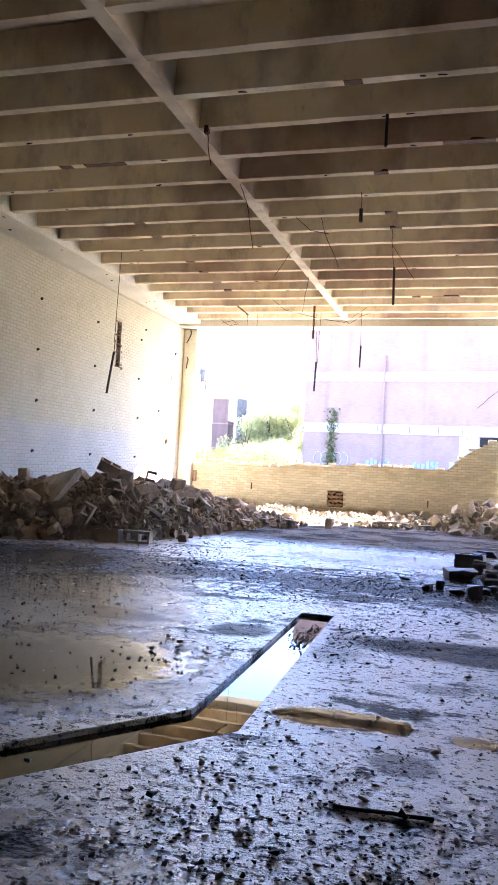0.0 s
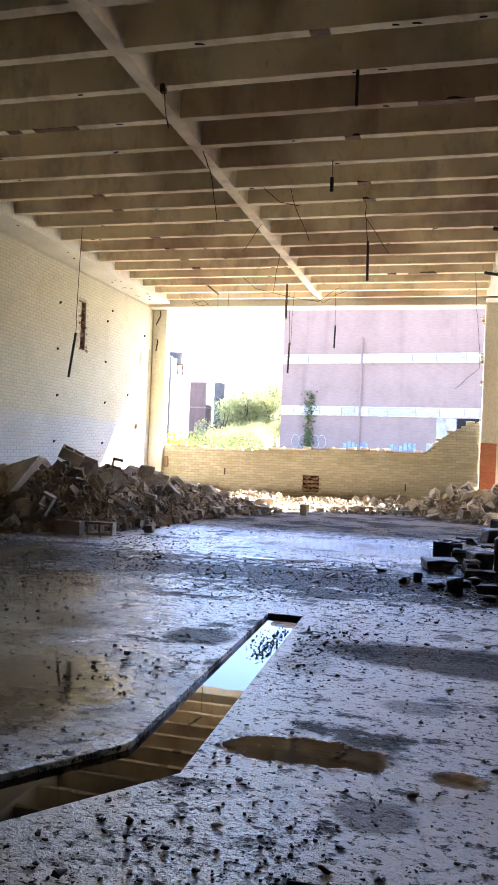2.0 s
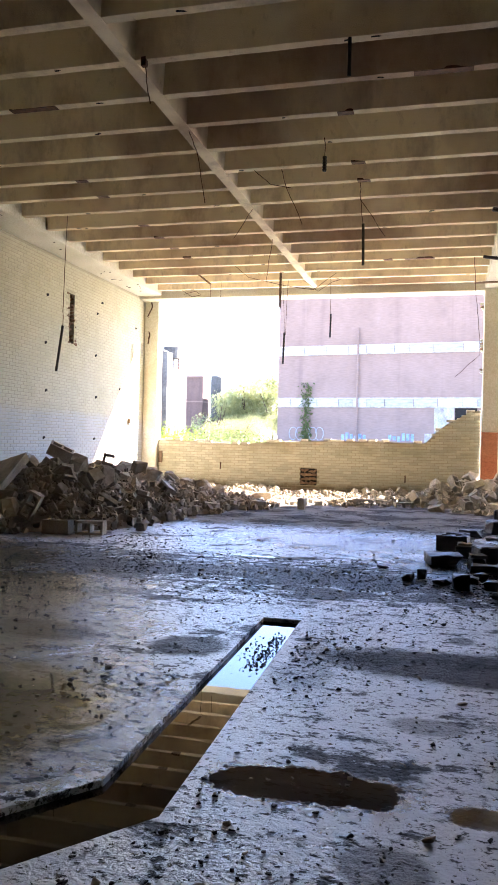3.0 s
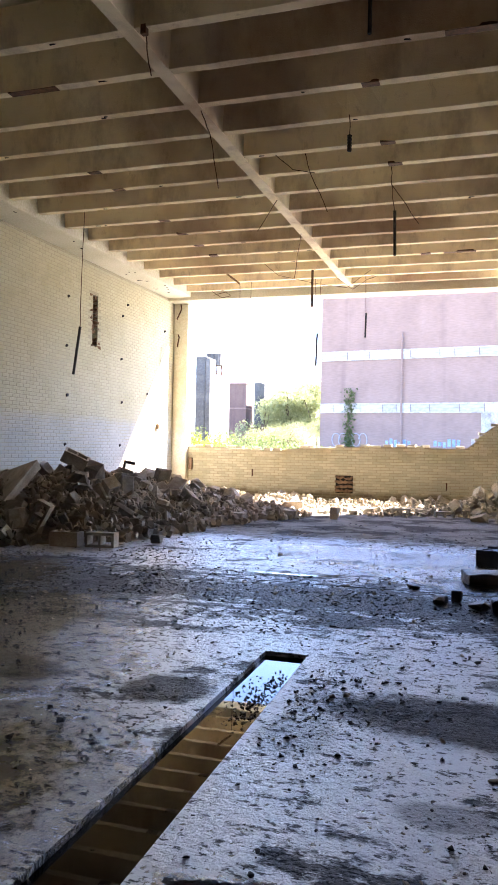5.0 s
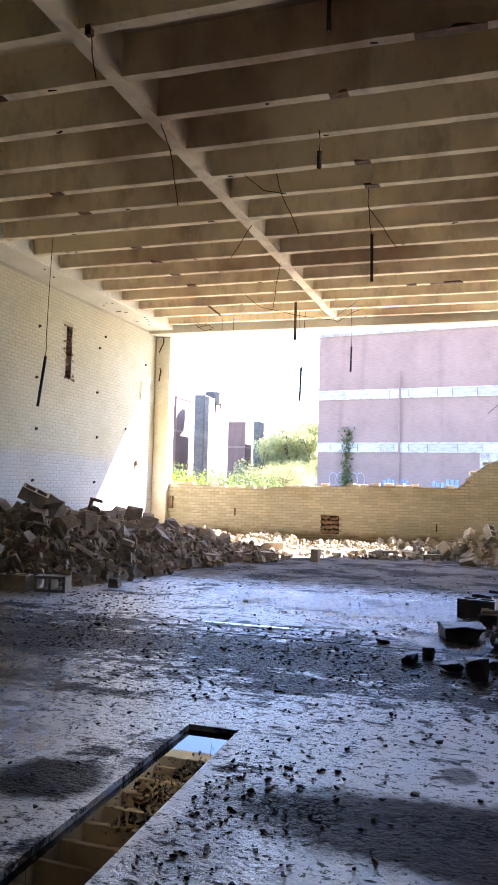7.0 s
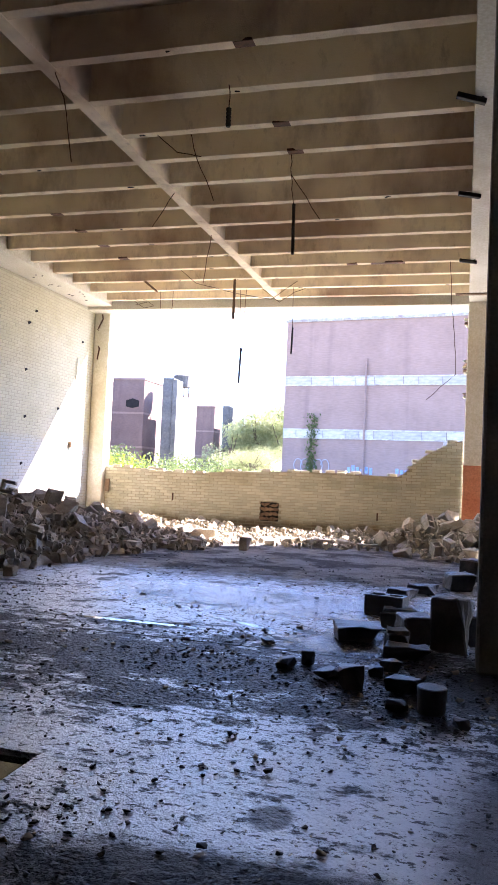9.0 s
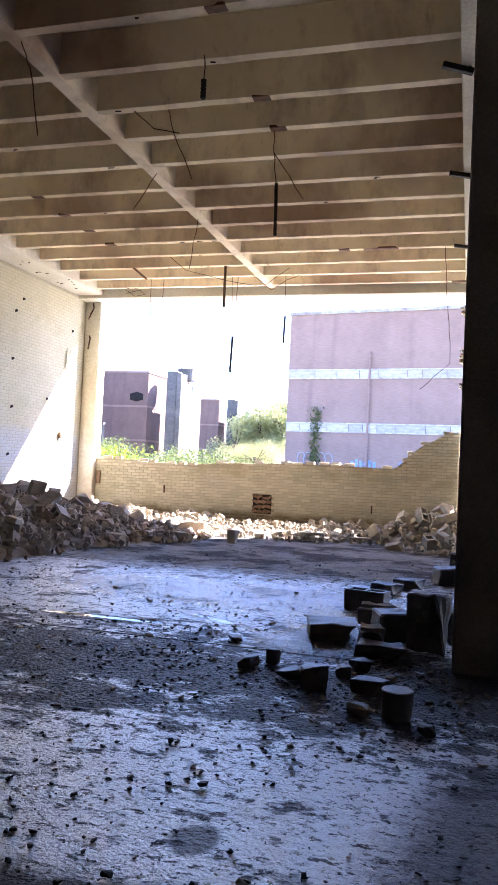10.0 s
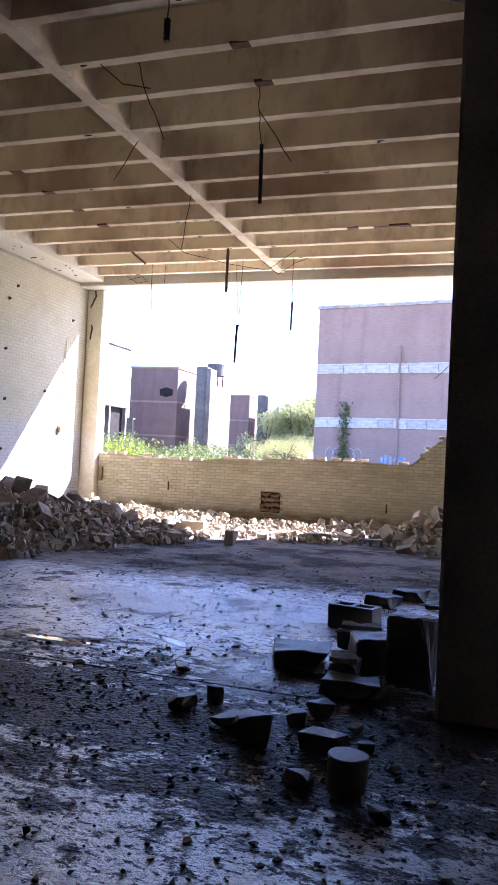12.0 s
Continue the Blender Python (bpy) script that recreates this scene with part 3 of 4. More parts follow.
for i, (x, y, h, s) in enumerate([(-60.5, 203, 15.5, 8), (-58, 212, 17, 9), (-50, 175, 8, 6), (-46, 172, 7.5, 6), (-43, 176, 7.5, 6), (-54, 207, 21, 8.5), (-51, 210, 21.5, 7.5), (-46, 205, 19, 7), (-41.5, 200, 16, 6.5), (-37.5, 198, 12, 5.5), (-33, 195, 8.5, 5)]):
    tree(x, y, h, s, 40 + i)

solo("floor_joint", blocks((-2.4, 0.32, 9.372, 9.388, -0.01, 0.004)), M_DIRT, "thin dark joint line across the floor slab", "joint", "structure")
# the big brick building across the open ground
TURN = math.atan2(-2.9, 20.0)
big = empty("brick_warehouse", (-19.6, 90, -0.45), "large windowless mauve brick warehouse with pale concrete bands", "building")
big.rotation_euler = (0, 0, TURN)
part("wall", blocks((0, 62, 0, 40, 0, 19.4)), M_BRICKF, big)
part("roof_edge", blocks((-0.15, 62.15, -0.15, 40.15, 19.4, 19.75)), M_BAND, big)
for z in (12.05, 6.05):
    band = part("band", blocks((0.02, 62, -0.12, 0.0, z, z + 0.12), (0.02, 62, -0.12, 0.0, z + 0.98, z + 1.1)), M_BAND, big, "spalled concrete band")
    r = random.Random(int(z))
    me = mesh_of("panel", blocks((0, 1.0, -0.1, -0.002, 0.13, 0.97)), M_BAND)
    x = 0.05
    while x < 40:
        w = r.choice((1.6, 2.1, 2.6, 3.2))
        p = part("panel", me, None, band)
        p.location, p.scale = (x, 0, z), (w - 0.06, 1, 1)
        x += w
part("rain_pipe", tube(bmesh.new(), [(9.6, -0.25, 0.5), (9.6, -0.25, 15.0)], 0.12), M_BRICKF, big)
# closed wall behind: the opening's shade is a dark panel on its face
part("window_hole", blocks((20.4, 22.7, -0.06, -0.01, 4.6, 6.0)), M_SHADE, big, "flat dark panel standing in for a shaded opening")
part("white_patch", blocks((18.2, 20.3, -0.05, -0.005, 3.2, 6.0), (17.2, 18.9, -0.05, -0.005, 1.6, 3.2)), M_BAND, big, "patch of white paint")
r = random.Random(9)
for i in range(12):
    x = 7.8 + i * 0.5 + (2.4 if i > 5 else 0)
    part("graffiti_stroke", blocks((x, x + 0.34, -0.04, -0.006, 2.3 + r.uniform(-0.1, 0.2), 3.05 + r.uniform(-0.25, 0.2))), M_BLUEP, big, "blue spray-painted graffiti stroke")
bm = bmesh.new()
for i in range(5):
    x = 2.0 + i * 0.8
    ring = [(x + 0.5 * math.cos(a), -0.05, 3.0 + 0.75 * math.sin(a)) for a in [k * 6.283 / 10 * 0.85 + i for k in range(11)]]
    tube(bm, ring, 0.06, 4)
part("scrawl", bm, M_GREYP, big, "grey spray-painted scrawl")
vine = leaves("vine", 900, lambda r: (3.6 + r.gauss(0, 0.34), -0.3, 0.3 + 8.6 * r.random() ** 1.5), 0.26, M_LEAF, None, "", "", "", 8)
vine.parent = big


def brick_block(x, y, w, deep, off, tw_w):
    """A red brick block with its grey stair tower and the white wing behind the tower."""
    ob = empty("brick_factory_block", (x, y, -0.45), "red brick factory block with a grey stair tower", "building", "blocks with stair towers")
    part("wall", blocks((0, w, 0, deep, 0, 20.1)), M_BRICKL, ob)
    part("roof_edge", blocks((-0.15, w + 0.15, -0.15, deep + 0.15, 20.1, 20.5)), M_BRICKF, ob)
    for z in (6.0, 13.0):
        part("band", blocks((-0.05, w + 0.05, -0.06, deep, z, z + 0.4)), M_BRICKF, ob)
    if w > 8:
        bm = bmesh.new()
        for i in range(9):
            box(bm, w - 3.9 + i * 0.32, w - 3.58 + i * 0.32, -0.12, -0.01, 14.2 + 0.08 * abs(i - 4), 16.2 - 0.1 * abs(i - 4))
        # dark boxes on the face paint the shade of the broken opening
        part("broken_opening", bm, M_SHADE, ob, "dark panel standing in for a shaded broken opening")
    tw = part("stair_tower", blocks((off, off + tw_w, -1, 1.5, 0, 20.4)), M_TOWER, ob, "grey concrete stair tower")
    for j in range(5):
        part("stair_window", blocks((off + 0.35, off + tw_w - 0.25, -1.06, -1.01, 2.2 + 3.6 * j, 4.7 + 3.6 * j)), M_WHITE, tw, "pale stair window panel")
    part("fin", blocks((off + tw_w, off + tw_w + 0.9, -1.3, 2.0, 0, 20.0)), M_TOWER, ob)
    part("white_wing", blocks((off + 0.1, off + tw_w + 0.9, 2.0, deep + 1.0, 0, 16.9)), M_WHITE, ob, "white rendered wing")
    return ob


brick_block(-74.0, 150, 10.7, 10, 15.2, 2.3)
brick_block(-73.9, 210, 6.2, 7, 8.9, 2.2)
tank = empty("water_tank", (-57.6, 157.0, 16.45), "old rooftop water tank on thin legs", "tank")
bm = bmesh.new()
bmesh.ops.create_cone(bm, cap_ends=True, segments=20, radius1=1.75, radius2=2.0, depth=2.4, matrix=Matrix.Translation((0, 0, 3.7)))
part("drum", bm, M_TOWER, tank)
bm = bmesh.new()
bmesh.ops.create_cone(bm, cap_ends=True, segments=20, radius1=2.0, radius2=1.2, depth=0.5, matrix=Matrix.Translation((0, 0, 5.15)))
part("lid", bm, M_BAND, tank)
for a in range(4):
    q = (1.4 * math.cos(a * 1.571 + 0.6), 1.4 * math.sin(a * 1.571 + 0.6))
    part("leg", tube(bmesh.new(), [(*q, 0), (*q, 2.6)], 0.14), M_RUST, tank)
wb = empty("white_building", (-90, 100, -0.45), "pale rendered building with a dark ground floor", "building")
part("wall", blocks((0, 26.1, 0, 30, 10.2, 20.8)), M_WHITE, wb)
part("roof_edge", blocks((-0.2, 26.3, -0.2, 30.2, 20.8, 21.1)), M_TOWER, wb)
# solid block; the shade under the building is its dark colour
part("ground_floor", blocks((0, 25.2, 0.4, 29.6, 0, 10.2)), M_SHADE, wb, "ground floor in a dark colour standing in for shade")
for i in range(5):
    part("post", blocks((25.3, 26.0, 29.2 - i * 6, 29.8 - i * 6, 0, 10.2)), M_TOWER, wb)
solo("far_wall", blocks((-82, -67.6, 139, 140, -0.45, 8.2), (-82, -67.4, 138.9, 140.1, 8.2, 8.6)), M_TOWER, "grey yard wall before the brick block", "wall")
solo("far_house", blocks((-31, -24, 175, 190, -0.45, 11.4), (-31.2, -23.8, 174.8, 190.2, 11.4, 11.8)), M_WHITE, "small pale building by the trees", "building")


# ---- rubble ----
def heap_height(cones, x, y):
    h = 0.0
    for cx, cy, H, R in cones:
        d = math.hypot(x - cx, y - cy) / R
        if d < 1:
            h = max(h, H * (1 - d ** 1.25))
    return h


VARS = [tables(shard(i, 1, 0.75, 0.55, 18)) for i in range(4)] + [tables(broken_block(i, 1, 0.6, 0.5)) for i in range(9)] + [tables(shard(30 + i, 1, 0.8, 0.18)) for i in range(4)] + [tables(broken_block(50 + i, 1, 0.5, 0.2)) for i in range(4)]


def variant_meshes(material, tag):
    out = []
    for i, (vs, fs) in enumerate(VARS):
        me = bpy.data.meshes.new(tag)
        me.from_pydata(vs.tolist(), [], fs)
        me.update()
        me.materials.append(material)
        out.append(me)
    for c in (1.0, 0.62, 0.45):
        me = mesh_of("block_piece", hollow_block(c), material)
        me.transform(Matrix.Diagonal((2.56, 2.56, 2.56, 1)))
        out.append(me)
    return out


def rubble_heap(name, label, cones, bounds, n_parts, n_small, mats, big_size, seed, keep=lambda x, y: True):
    """A mound with loose pieces picked out on it and small stuff between."""
    r = random.Random(seed)
    x0, x1, y0, y1 = bounds
    ob = empty(name, ((x0 + x1) / 2, (y0 + y1) / 2, 0), label, "rubble")
    inv = Matrix.Translation((-(x0 + x1) / 2, -(y0 + y1) / 2, 0))
    nx, ny = int((x1 - x0) / 0.16), int((y1 - y0) / 0.16)
    grid, verts, faces = {}, [], []
    for i in range(nx + 1):
        for j in range(ny + 1):
            x, y = x0 + (x1 - x0) * i / nx, y0 + (y1 - y0) * j / ny
            h = heap_height(cones, x, y)
            z = h * 0.8 - 0.075 + (r.uniform(-0.06, 0.06) if h > 0.05 else 0)
            verts.append(inv @ Vector((x, y, z if h > 0.02 else -0.05)))
    for i in range(nx):
        for j in range(ny):
            a = i * (ny + 1) + j
            if max(verts[a][2], verts[a + 1][2], verts[a + ny + 1][2], verts[a + ny + 2][2]) > -0.01:
                faces.append((a, a + ny + 1, a + ny + 2, a + 1))
    joined("mound", [tuple(v) for v in verts], faces, mats[1], ob)
    mesh_set = variant_meshes(mats[0], "chunk")

    def spot():
        while True:
            x, y = r.uniform(x0, x1), r.uniform(y0, y1)
            h = heap_height(cones, x, y)
            if h > 0.01 and keep(x, y) and r.random() < 0.25 + h:
                return x, y, h
    for i in range(n_parts):
        x, y, h = spot()
        c = part("chunk", mesh_set[i % len(mesh_set)], None, ob)
        s = big_size * (0.45 + 1.0 * r.random() ** 2) * (0.8 + 0.35 * min(h, 1))
        flat = 0.35 if h < 0.12 else 1.3
        c.matrix_basis = Matrix.LocRotScale(inv @ Vector((x, y, h * 0.9 + s * 0.08)), Euler((r.uniform(-flat, flat), r.uniform(-flat, flat), r.uniform(0, 6.28))), (s, s, s))
    places = []
    for i in range(n_small):
        x, y, h = spot()
        s = big_size * r.uniform(0.15, 0.5)
        places.append((inv @ Vector((x, y, h * 0.88 + s * 0.1)), (r.uniform(-1.5, 1.5), r.uniform(-1.5, 1.5), r.uniform(0, 6.28)), s))
    scatter("small_rubble", VARS, places, mats[1], ob)
    return ob


LEFT_CONES = [(-6.35, 12.45, 1.02, 1.75), (-7.5, 11.6, 0.95, 1.9), (-6.7, 13.8, 0.98, 2.1), (-6.5, 15.2, 0.82, 2.3), (-5.9, 16.3, 0.58, 2.0),
              (-7.6, 13.0, 0.9, 2.0), (-5.0, 16.6, 0.30, 1.5), (-7.4, 16.8, 0.62, 1.9), (-5.6, 13.2, 0.5, 1.2)]
rubble_heap("rubble_heap", "high heap of broken concrete blocks and bricks against the wall", LEFT_CONES, (-8.08, -3.2, 9.8, 18.8), 298, 4200, (M_RUB, M_RUBJ), 0.33, 11)
BACK_CONES = [(-7.4, 19.4, 0.42, 1.3), (-6.2, 19.5, 0.34, 1.2), (-5.0, 19.6, 0.30, 1.2), (-4.2, 19.3, 0.20, 1.4), (-3.0, 19.5, 0.22, 1.3), (-2.0, 19.5, 0.22, 1.2),
              (-1.2, 19.4, 0.24, 1.0), (-6.6, 18.2, 0.26, 1.3), (-5.2, 18.1, 0.15, 1.2), (-3.6, 18.2, 0.10, 1.2), (-2.2, 18.4, 0.10, 1.1)]
rubble_heap("brick_rubble_strip", "sunlit strip of pale broken bricks along the ruined wall", BACK_CONES, (-8.08, -0.5, 17.0, 20.5), 260, 1900, (M_PALE, M_PALEJ), 0.21, 12)
RIGHT_CONES = [(0.15, 19.2, 0.66, 1.15), (-0.35, 18.9, 0.42, 0.9), (0.75, 18.9, 0.55, 1.2), (1.5, 18.5, 0.4, 1.2), (0.4, 17.6, 0.2, 0.9)]
rubble_heap("block_rubble", "heap of pale broken hollow blocks at the column foot", RIGHT_CONES, (-1.2, 2.6, 16.8, 20.5), 130, 500, (M_PALE, M_PALEJ), 0.34, 13,
            keep=lambda x, y: not (0.55 < x < 1.55 and y > 19.9))


# ---- loose blocks ----
def whole_block(place, rot, mat, label, cut=1.0):
    ob = solo("hollow_block", hollow_block(cut), mat, label, "concrete block")
    ob.matrix_world = Matrix.LocRotScale(place, Euler([radians(a) for a in rot]), None)
    return ob


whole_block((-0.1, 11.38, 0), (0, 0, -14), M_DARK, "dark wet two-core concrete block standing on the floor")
whole_block((-4.98, 11.06, 0.095), (90, 0, 8), M_RUB, "dusty two-core concrete block at the heap's foot", 1.0)
whole_block((-5.42, 10.86, 0.0), (0, 0, 4), M_RUB, "dusty concrete block lying at the heap's foot", 1.0)
whole_block((-5.95, 11.1, 0.36), (90, -62, 14), M_RUB, "tilted three-web concrete block leaning on the heap")
whole_block((-6.3, 12.45, 1.02), (20, 25, 30), M_RUB, "concrete block crowning the rubble heap")
whole_block((-6.1, 14.2, 0.92), (80, 10, 20), M_RUB, "half block standing on the rubble heap", 0.5)
whole_block((-1.1, 18.15, 0.02), (90, 0, 15), M_PALE, "pale hollow block lying on its side in the sun")
whole_block((-4.1, 17.6, 0.04), (0, 0, 10), M_PALE, "pale yellowish block among sunlit bricks")
whole_block((-1.95, 18.2, 0.05), (90, 0, 5), M_PALE, "pale hollow block on its side among bricks")


def lump(place, size, mat, label, seed, kind="block", turn=0.0, tilt=(0, 0), name="broken_block"):
    if kind == "rough":
        bm = rough_block(seed, *size)
    else:
        bm = broken_block(seed, *size) if kind == "block" else shard(seed, *size, n=34)
    low = min(v.co.z for v in bm.verts)
    bmesh.ops.translate(bm, vec=(0, 0, -low), verts=bm.verts)
    ob = solo(name, bm, mat, label, "broken block")
    ob.matrix_world = Matrix.LocRotScale(place, Euler((radians(tilt[0]), radians(tilt[1]), radians(turn))), None)
    return ob


bm = broken_block(71, 1.15, 0.9, 0.14)
ob = solo("leaning_slab", bm, M_RUB, "large brown concrete slab leaning on the rubble heap", "slab")
ob.matrix_world = Matrix.LocRotScale((-6.85, 11.55, 0.62), Euler((radians(48), radians(-12), radians(-28))), None)
D1, D2 = "dark wet lump of broken concrete on the floor", "dark flat piece of broken slab on the floor"
lump((-4.48, 11.65, 0.0), (0.16, 0.12, 0.11), M_RUB, "single dusty block fragment before the heap", 4)
lump((-3.0, 16.5, 0.0), (0.19, 0.16, 0.22), M_RUB, "single brown block stub standing on the floor", 3)
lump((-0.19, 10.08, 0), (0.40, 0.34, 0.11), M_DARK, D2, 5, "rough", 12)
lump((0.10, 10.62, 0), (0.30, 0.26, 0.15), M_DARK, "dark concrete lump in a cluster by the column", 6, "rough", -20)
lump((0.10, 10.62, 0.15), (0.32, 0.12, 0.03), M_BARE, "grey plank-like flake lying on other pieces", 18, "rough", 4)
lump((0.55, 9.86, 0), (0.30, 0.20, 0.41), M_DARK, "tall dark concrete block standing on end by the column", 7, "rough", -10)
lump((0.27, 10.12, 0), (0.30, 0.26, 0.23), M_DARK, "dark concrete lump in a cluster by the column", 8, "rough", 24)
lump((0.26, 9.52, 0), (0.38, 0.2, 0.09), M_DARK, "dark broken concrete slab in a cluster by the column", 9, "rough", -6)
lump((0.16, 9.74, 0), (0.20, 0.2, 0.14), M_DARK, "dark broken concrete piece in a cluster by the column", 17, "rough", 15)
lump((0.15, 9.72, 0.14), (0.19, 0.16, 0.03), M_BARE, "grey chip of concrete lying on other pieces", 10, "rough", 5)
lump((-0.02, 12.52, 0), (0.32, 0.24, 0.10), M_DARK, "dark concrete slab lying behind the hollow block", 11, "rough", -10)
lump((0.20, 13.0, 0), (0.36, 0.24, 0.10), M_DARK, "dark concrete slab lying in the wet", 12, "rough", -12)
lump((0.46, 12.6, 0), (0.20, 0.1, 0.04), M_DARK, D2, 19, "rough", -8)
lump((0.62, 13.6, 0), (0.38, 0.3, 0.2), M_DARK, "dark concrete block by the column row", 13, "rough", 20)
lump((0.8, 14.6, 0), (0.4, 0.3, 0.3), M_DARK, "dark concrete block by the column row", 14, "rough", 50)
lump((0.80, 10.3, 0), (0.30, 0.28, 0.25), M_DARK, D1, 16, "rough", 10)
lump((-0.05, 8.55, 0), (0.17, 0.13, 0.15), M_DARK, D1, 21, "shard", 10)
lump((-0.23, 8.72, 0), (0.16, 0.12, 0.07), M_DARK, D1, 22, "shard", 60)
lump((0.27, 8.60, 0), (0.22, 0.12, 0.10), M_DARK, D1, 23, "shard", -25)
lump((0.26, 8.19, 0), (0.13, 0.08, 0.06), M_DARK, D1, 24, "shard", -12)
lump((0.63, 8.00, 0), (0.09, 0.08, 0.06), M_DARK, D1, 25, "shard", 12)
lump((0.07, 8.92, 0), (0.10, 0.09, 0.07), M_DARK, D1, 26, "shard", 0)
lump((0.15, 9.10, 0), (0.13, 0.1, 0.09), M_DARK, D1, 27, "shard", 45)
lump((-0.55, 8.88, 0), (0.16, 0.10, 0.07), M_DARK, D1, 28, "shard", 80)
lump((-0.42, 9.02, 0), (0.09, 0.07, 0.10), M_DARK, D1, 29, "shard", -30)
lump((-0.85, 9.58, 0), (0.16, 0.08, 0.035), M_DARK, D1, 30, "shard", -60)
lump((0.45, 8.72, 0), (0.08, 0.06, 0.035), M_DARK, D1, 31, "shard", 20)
lump((0.36, 8.95, 0), (0.09, 0.06, 0.03), M_BARE, "small grey chip of concrete on the floor", 32, "shard", 70)
bm = bmesh.new()
bmesh.ops.create_cone(bm, cap_ends=True, segments=22, radius1=0.074, radius2=0.084, depth=0.15, matrix=Matrix.Translation((0, 0, 0.075)))
for v in bm.verts:
    v.co += Vector((noise.noise(v.co * 9), noise.noise(v.co * 9 + Vector((5, 0, 0))), 0)) * 0.012
rounded(bm, 0.006)
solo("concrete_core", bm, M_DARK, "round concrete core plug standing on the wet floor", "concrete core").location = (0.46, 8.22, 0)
bm = bmesh.new()
tube(bm, wavy((0, 0, 0.008), (0.37, 0.03, 0.009), 7, 0.008, 4), 0.008)
tube(bm, [(0.24, 0.01, 0.008), (0.25, 0.02, 0.024), (0.27, 0.0, 0.008)], 0.011)
solo("charred_stick", bm, M_BLACK, "black charred stick lying on wet concrete", "stick").location = (-0.58, 3.03, 0)


# ---- hanging steel, wires and ceiling inserts ----
def nearest_joist(y):
    return min(JOISTS, key=lambda q: abs(q - y))


def hanger(label, wires, thick=(), mat=M_RUST, name="hanging_wire", category="wire"):
    """Thin wires and thick ends, all given as lists of points."""
    wires = [[Vector(p) for p in w] for w in wires]
    top = wires[0][0]
    ob = empty(name, top, label, category)
    for i, w in enumerate(wires):
        pts = []
        for a, b in zip(w, w[1:]):
            pts += wavy(a, b, 4, 0.012, i + int(abs(a[0]) * 100))[:-1]
        pts.append(Vector(w[-1]))
        part("wire", tube(bmesh.new(), [Vector(p) - top for p in pts], 0.006, 5), mat, ob)
    for a, b, rad in thick:
        a, b = Vector(a) - top, Vector(b) - top
        n = max(3, int((b - a).length / 0.032))
        pts, bm = [a.lerp(b, i / n) for i in range(n + 1)], bmesh.new()
        tube(bm, pts, rad * 0.78, 6)
        for i in range(n):
            tube(bm, [a.lerp(b, (i + 0.15) / n), a.lerp(b, (i + 0.65) / n)], rad, 6)
        part("ribbed_end", bm, M_BLACK, ob, "black ribbed steel end")
    return ob


hanger("long thin rod with a ribbed black end hanging from a joist", [[(-6.72, 13.4, 5.6), (-6.77, 13.4, 3.66), (-6.77, 13.4, 3.24)]], [((-6.77, 13.4, 3.3), (-6.88, 13.4, 2.5), 0.026)])
hanger("bent wire hanging from the ceiling", [[(-3.4, 10.19, 5.2), (-3.28, 10.19, 4.91), (-3.16, 10.19, 4.26)]])
hanger("slanting wire hanging from the middle rib", [[(-3.38, 13.46, 5.2), (-3.71, 13.46, 4.71)]])
hanger("thin wire hanging from the middle rib", [[(-3.48, 15.34, 5.2), (-3.59, 15.34, 4.38)]])
hanger("short wire with a black ribbed end under a joist", [[(-1.79, 10.79, 5.2), (-1.78, 10.79, 4.94)]], [((-1.78, 10.79, 4.96), (-1.78, 10.79, 4.77), 0.03)])
hanger("crossed bent wires hanging from a joist", [[(-2.63, 11.78, 5.4), (-2.47, 11.78, 4.91), (-2.24, 11.78, 4.4)], [(-2.95, 11.7, 5.2), (-2.7, 11.75, 4.98), (-2.42, 11.8, 4.93)]])
hanger("forked wire with a long ribbed black end", [[(-1.52, 12.45, 5.2), (-1.51, 12.45, 4.94), (-1.46, 12.45, 4.53)], [(-1.51, 12.45, 4.92), (-1.14, 12.45, 4.36)]], [((-1.46, 12.45, 4.56), (-1.45, 12.45, 3.95), 0.024)])
hanger("hanging board with a wire and black end", [[(-4.05, 19.0, 5.2), (-4.0, 19.05, 3.91)], [(-3.92, 19.0, 5.2), (-3.97, 19.05, 3.9)]], [((-4.0, 19.05, 3.95), (-4.02, 19.05, 3.21), 0.028)])
hanger("thin wire with a black end near the lintel", [[(-2.9, 18.93, 5.2), (-2.88, 18.93, 4.29)]], [((-2.88, 18.93, 4.35), (-2.89, 18.93, 3.81), 0.024)])
hanger("pair of thin loose wires near the lintel", [[(-5.85, 18.99, 5.2), (-5.81, 18.99, 4.26)], [(-5.6, 19.1, 5.2), (-5.62, 19.1, 4.8)]])
hanger("bent rod dangling by the girder", [[(0.25, 17.35, 5.2), (0.29, 17.35, 4.53), (0.36, 17.35, 3.9), (0.40, 17.35, 3.2), (-0.08, 17.35, 2.75)]])
hanger("short wire beside the middle rib", [[(-3.29, 8.48, 5.3), (-3.26, 8.48, 5.0), (-3.21, 8.48, 4.75)]])
hanger("loose curled wires at the end of the rib", [[(-6.9, 19.8, 5.22), (-6.6, 19.85, 5.02), (-6.35, 19.85, 5.06), (-6.5, 19.85, 5.16), (-6.8, 19.8, 5.08)], [(-3.6, 18.9, 5.2), (-3.2, 19.0, 4.9), (-2.9, 19.0, 5.1), (-2.6, 19.0, 5.2)],
       [(-4.8, 17.4, 5.2), (-4.5, 17.5, 4.95), (-3.8, 18.0, 4.85), (-3.2, 18.3, 4.8), (-2.7, 18.4, 5.18)]])
solo("hanging_board", blocks((-3.945, -3.895, 18.13, 18.16, 4.38, 5.2), bevel=0.004), M_WOOD, "narrow weathered board hanging from a joist", "board")
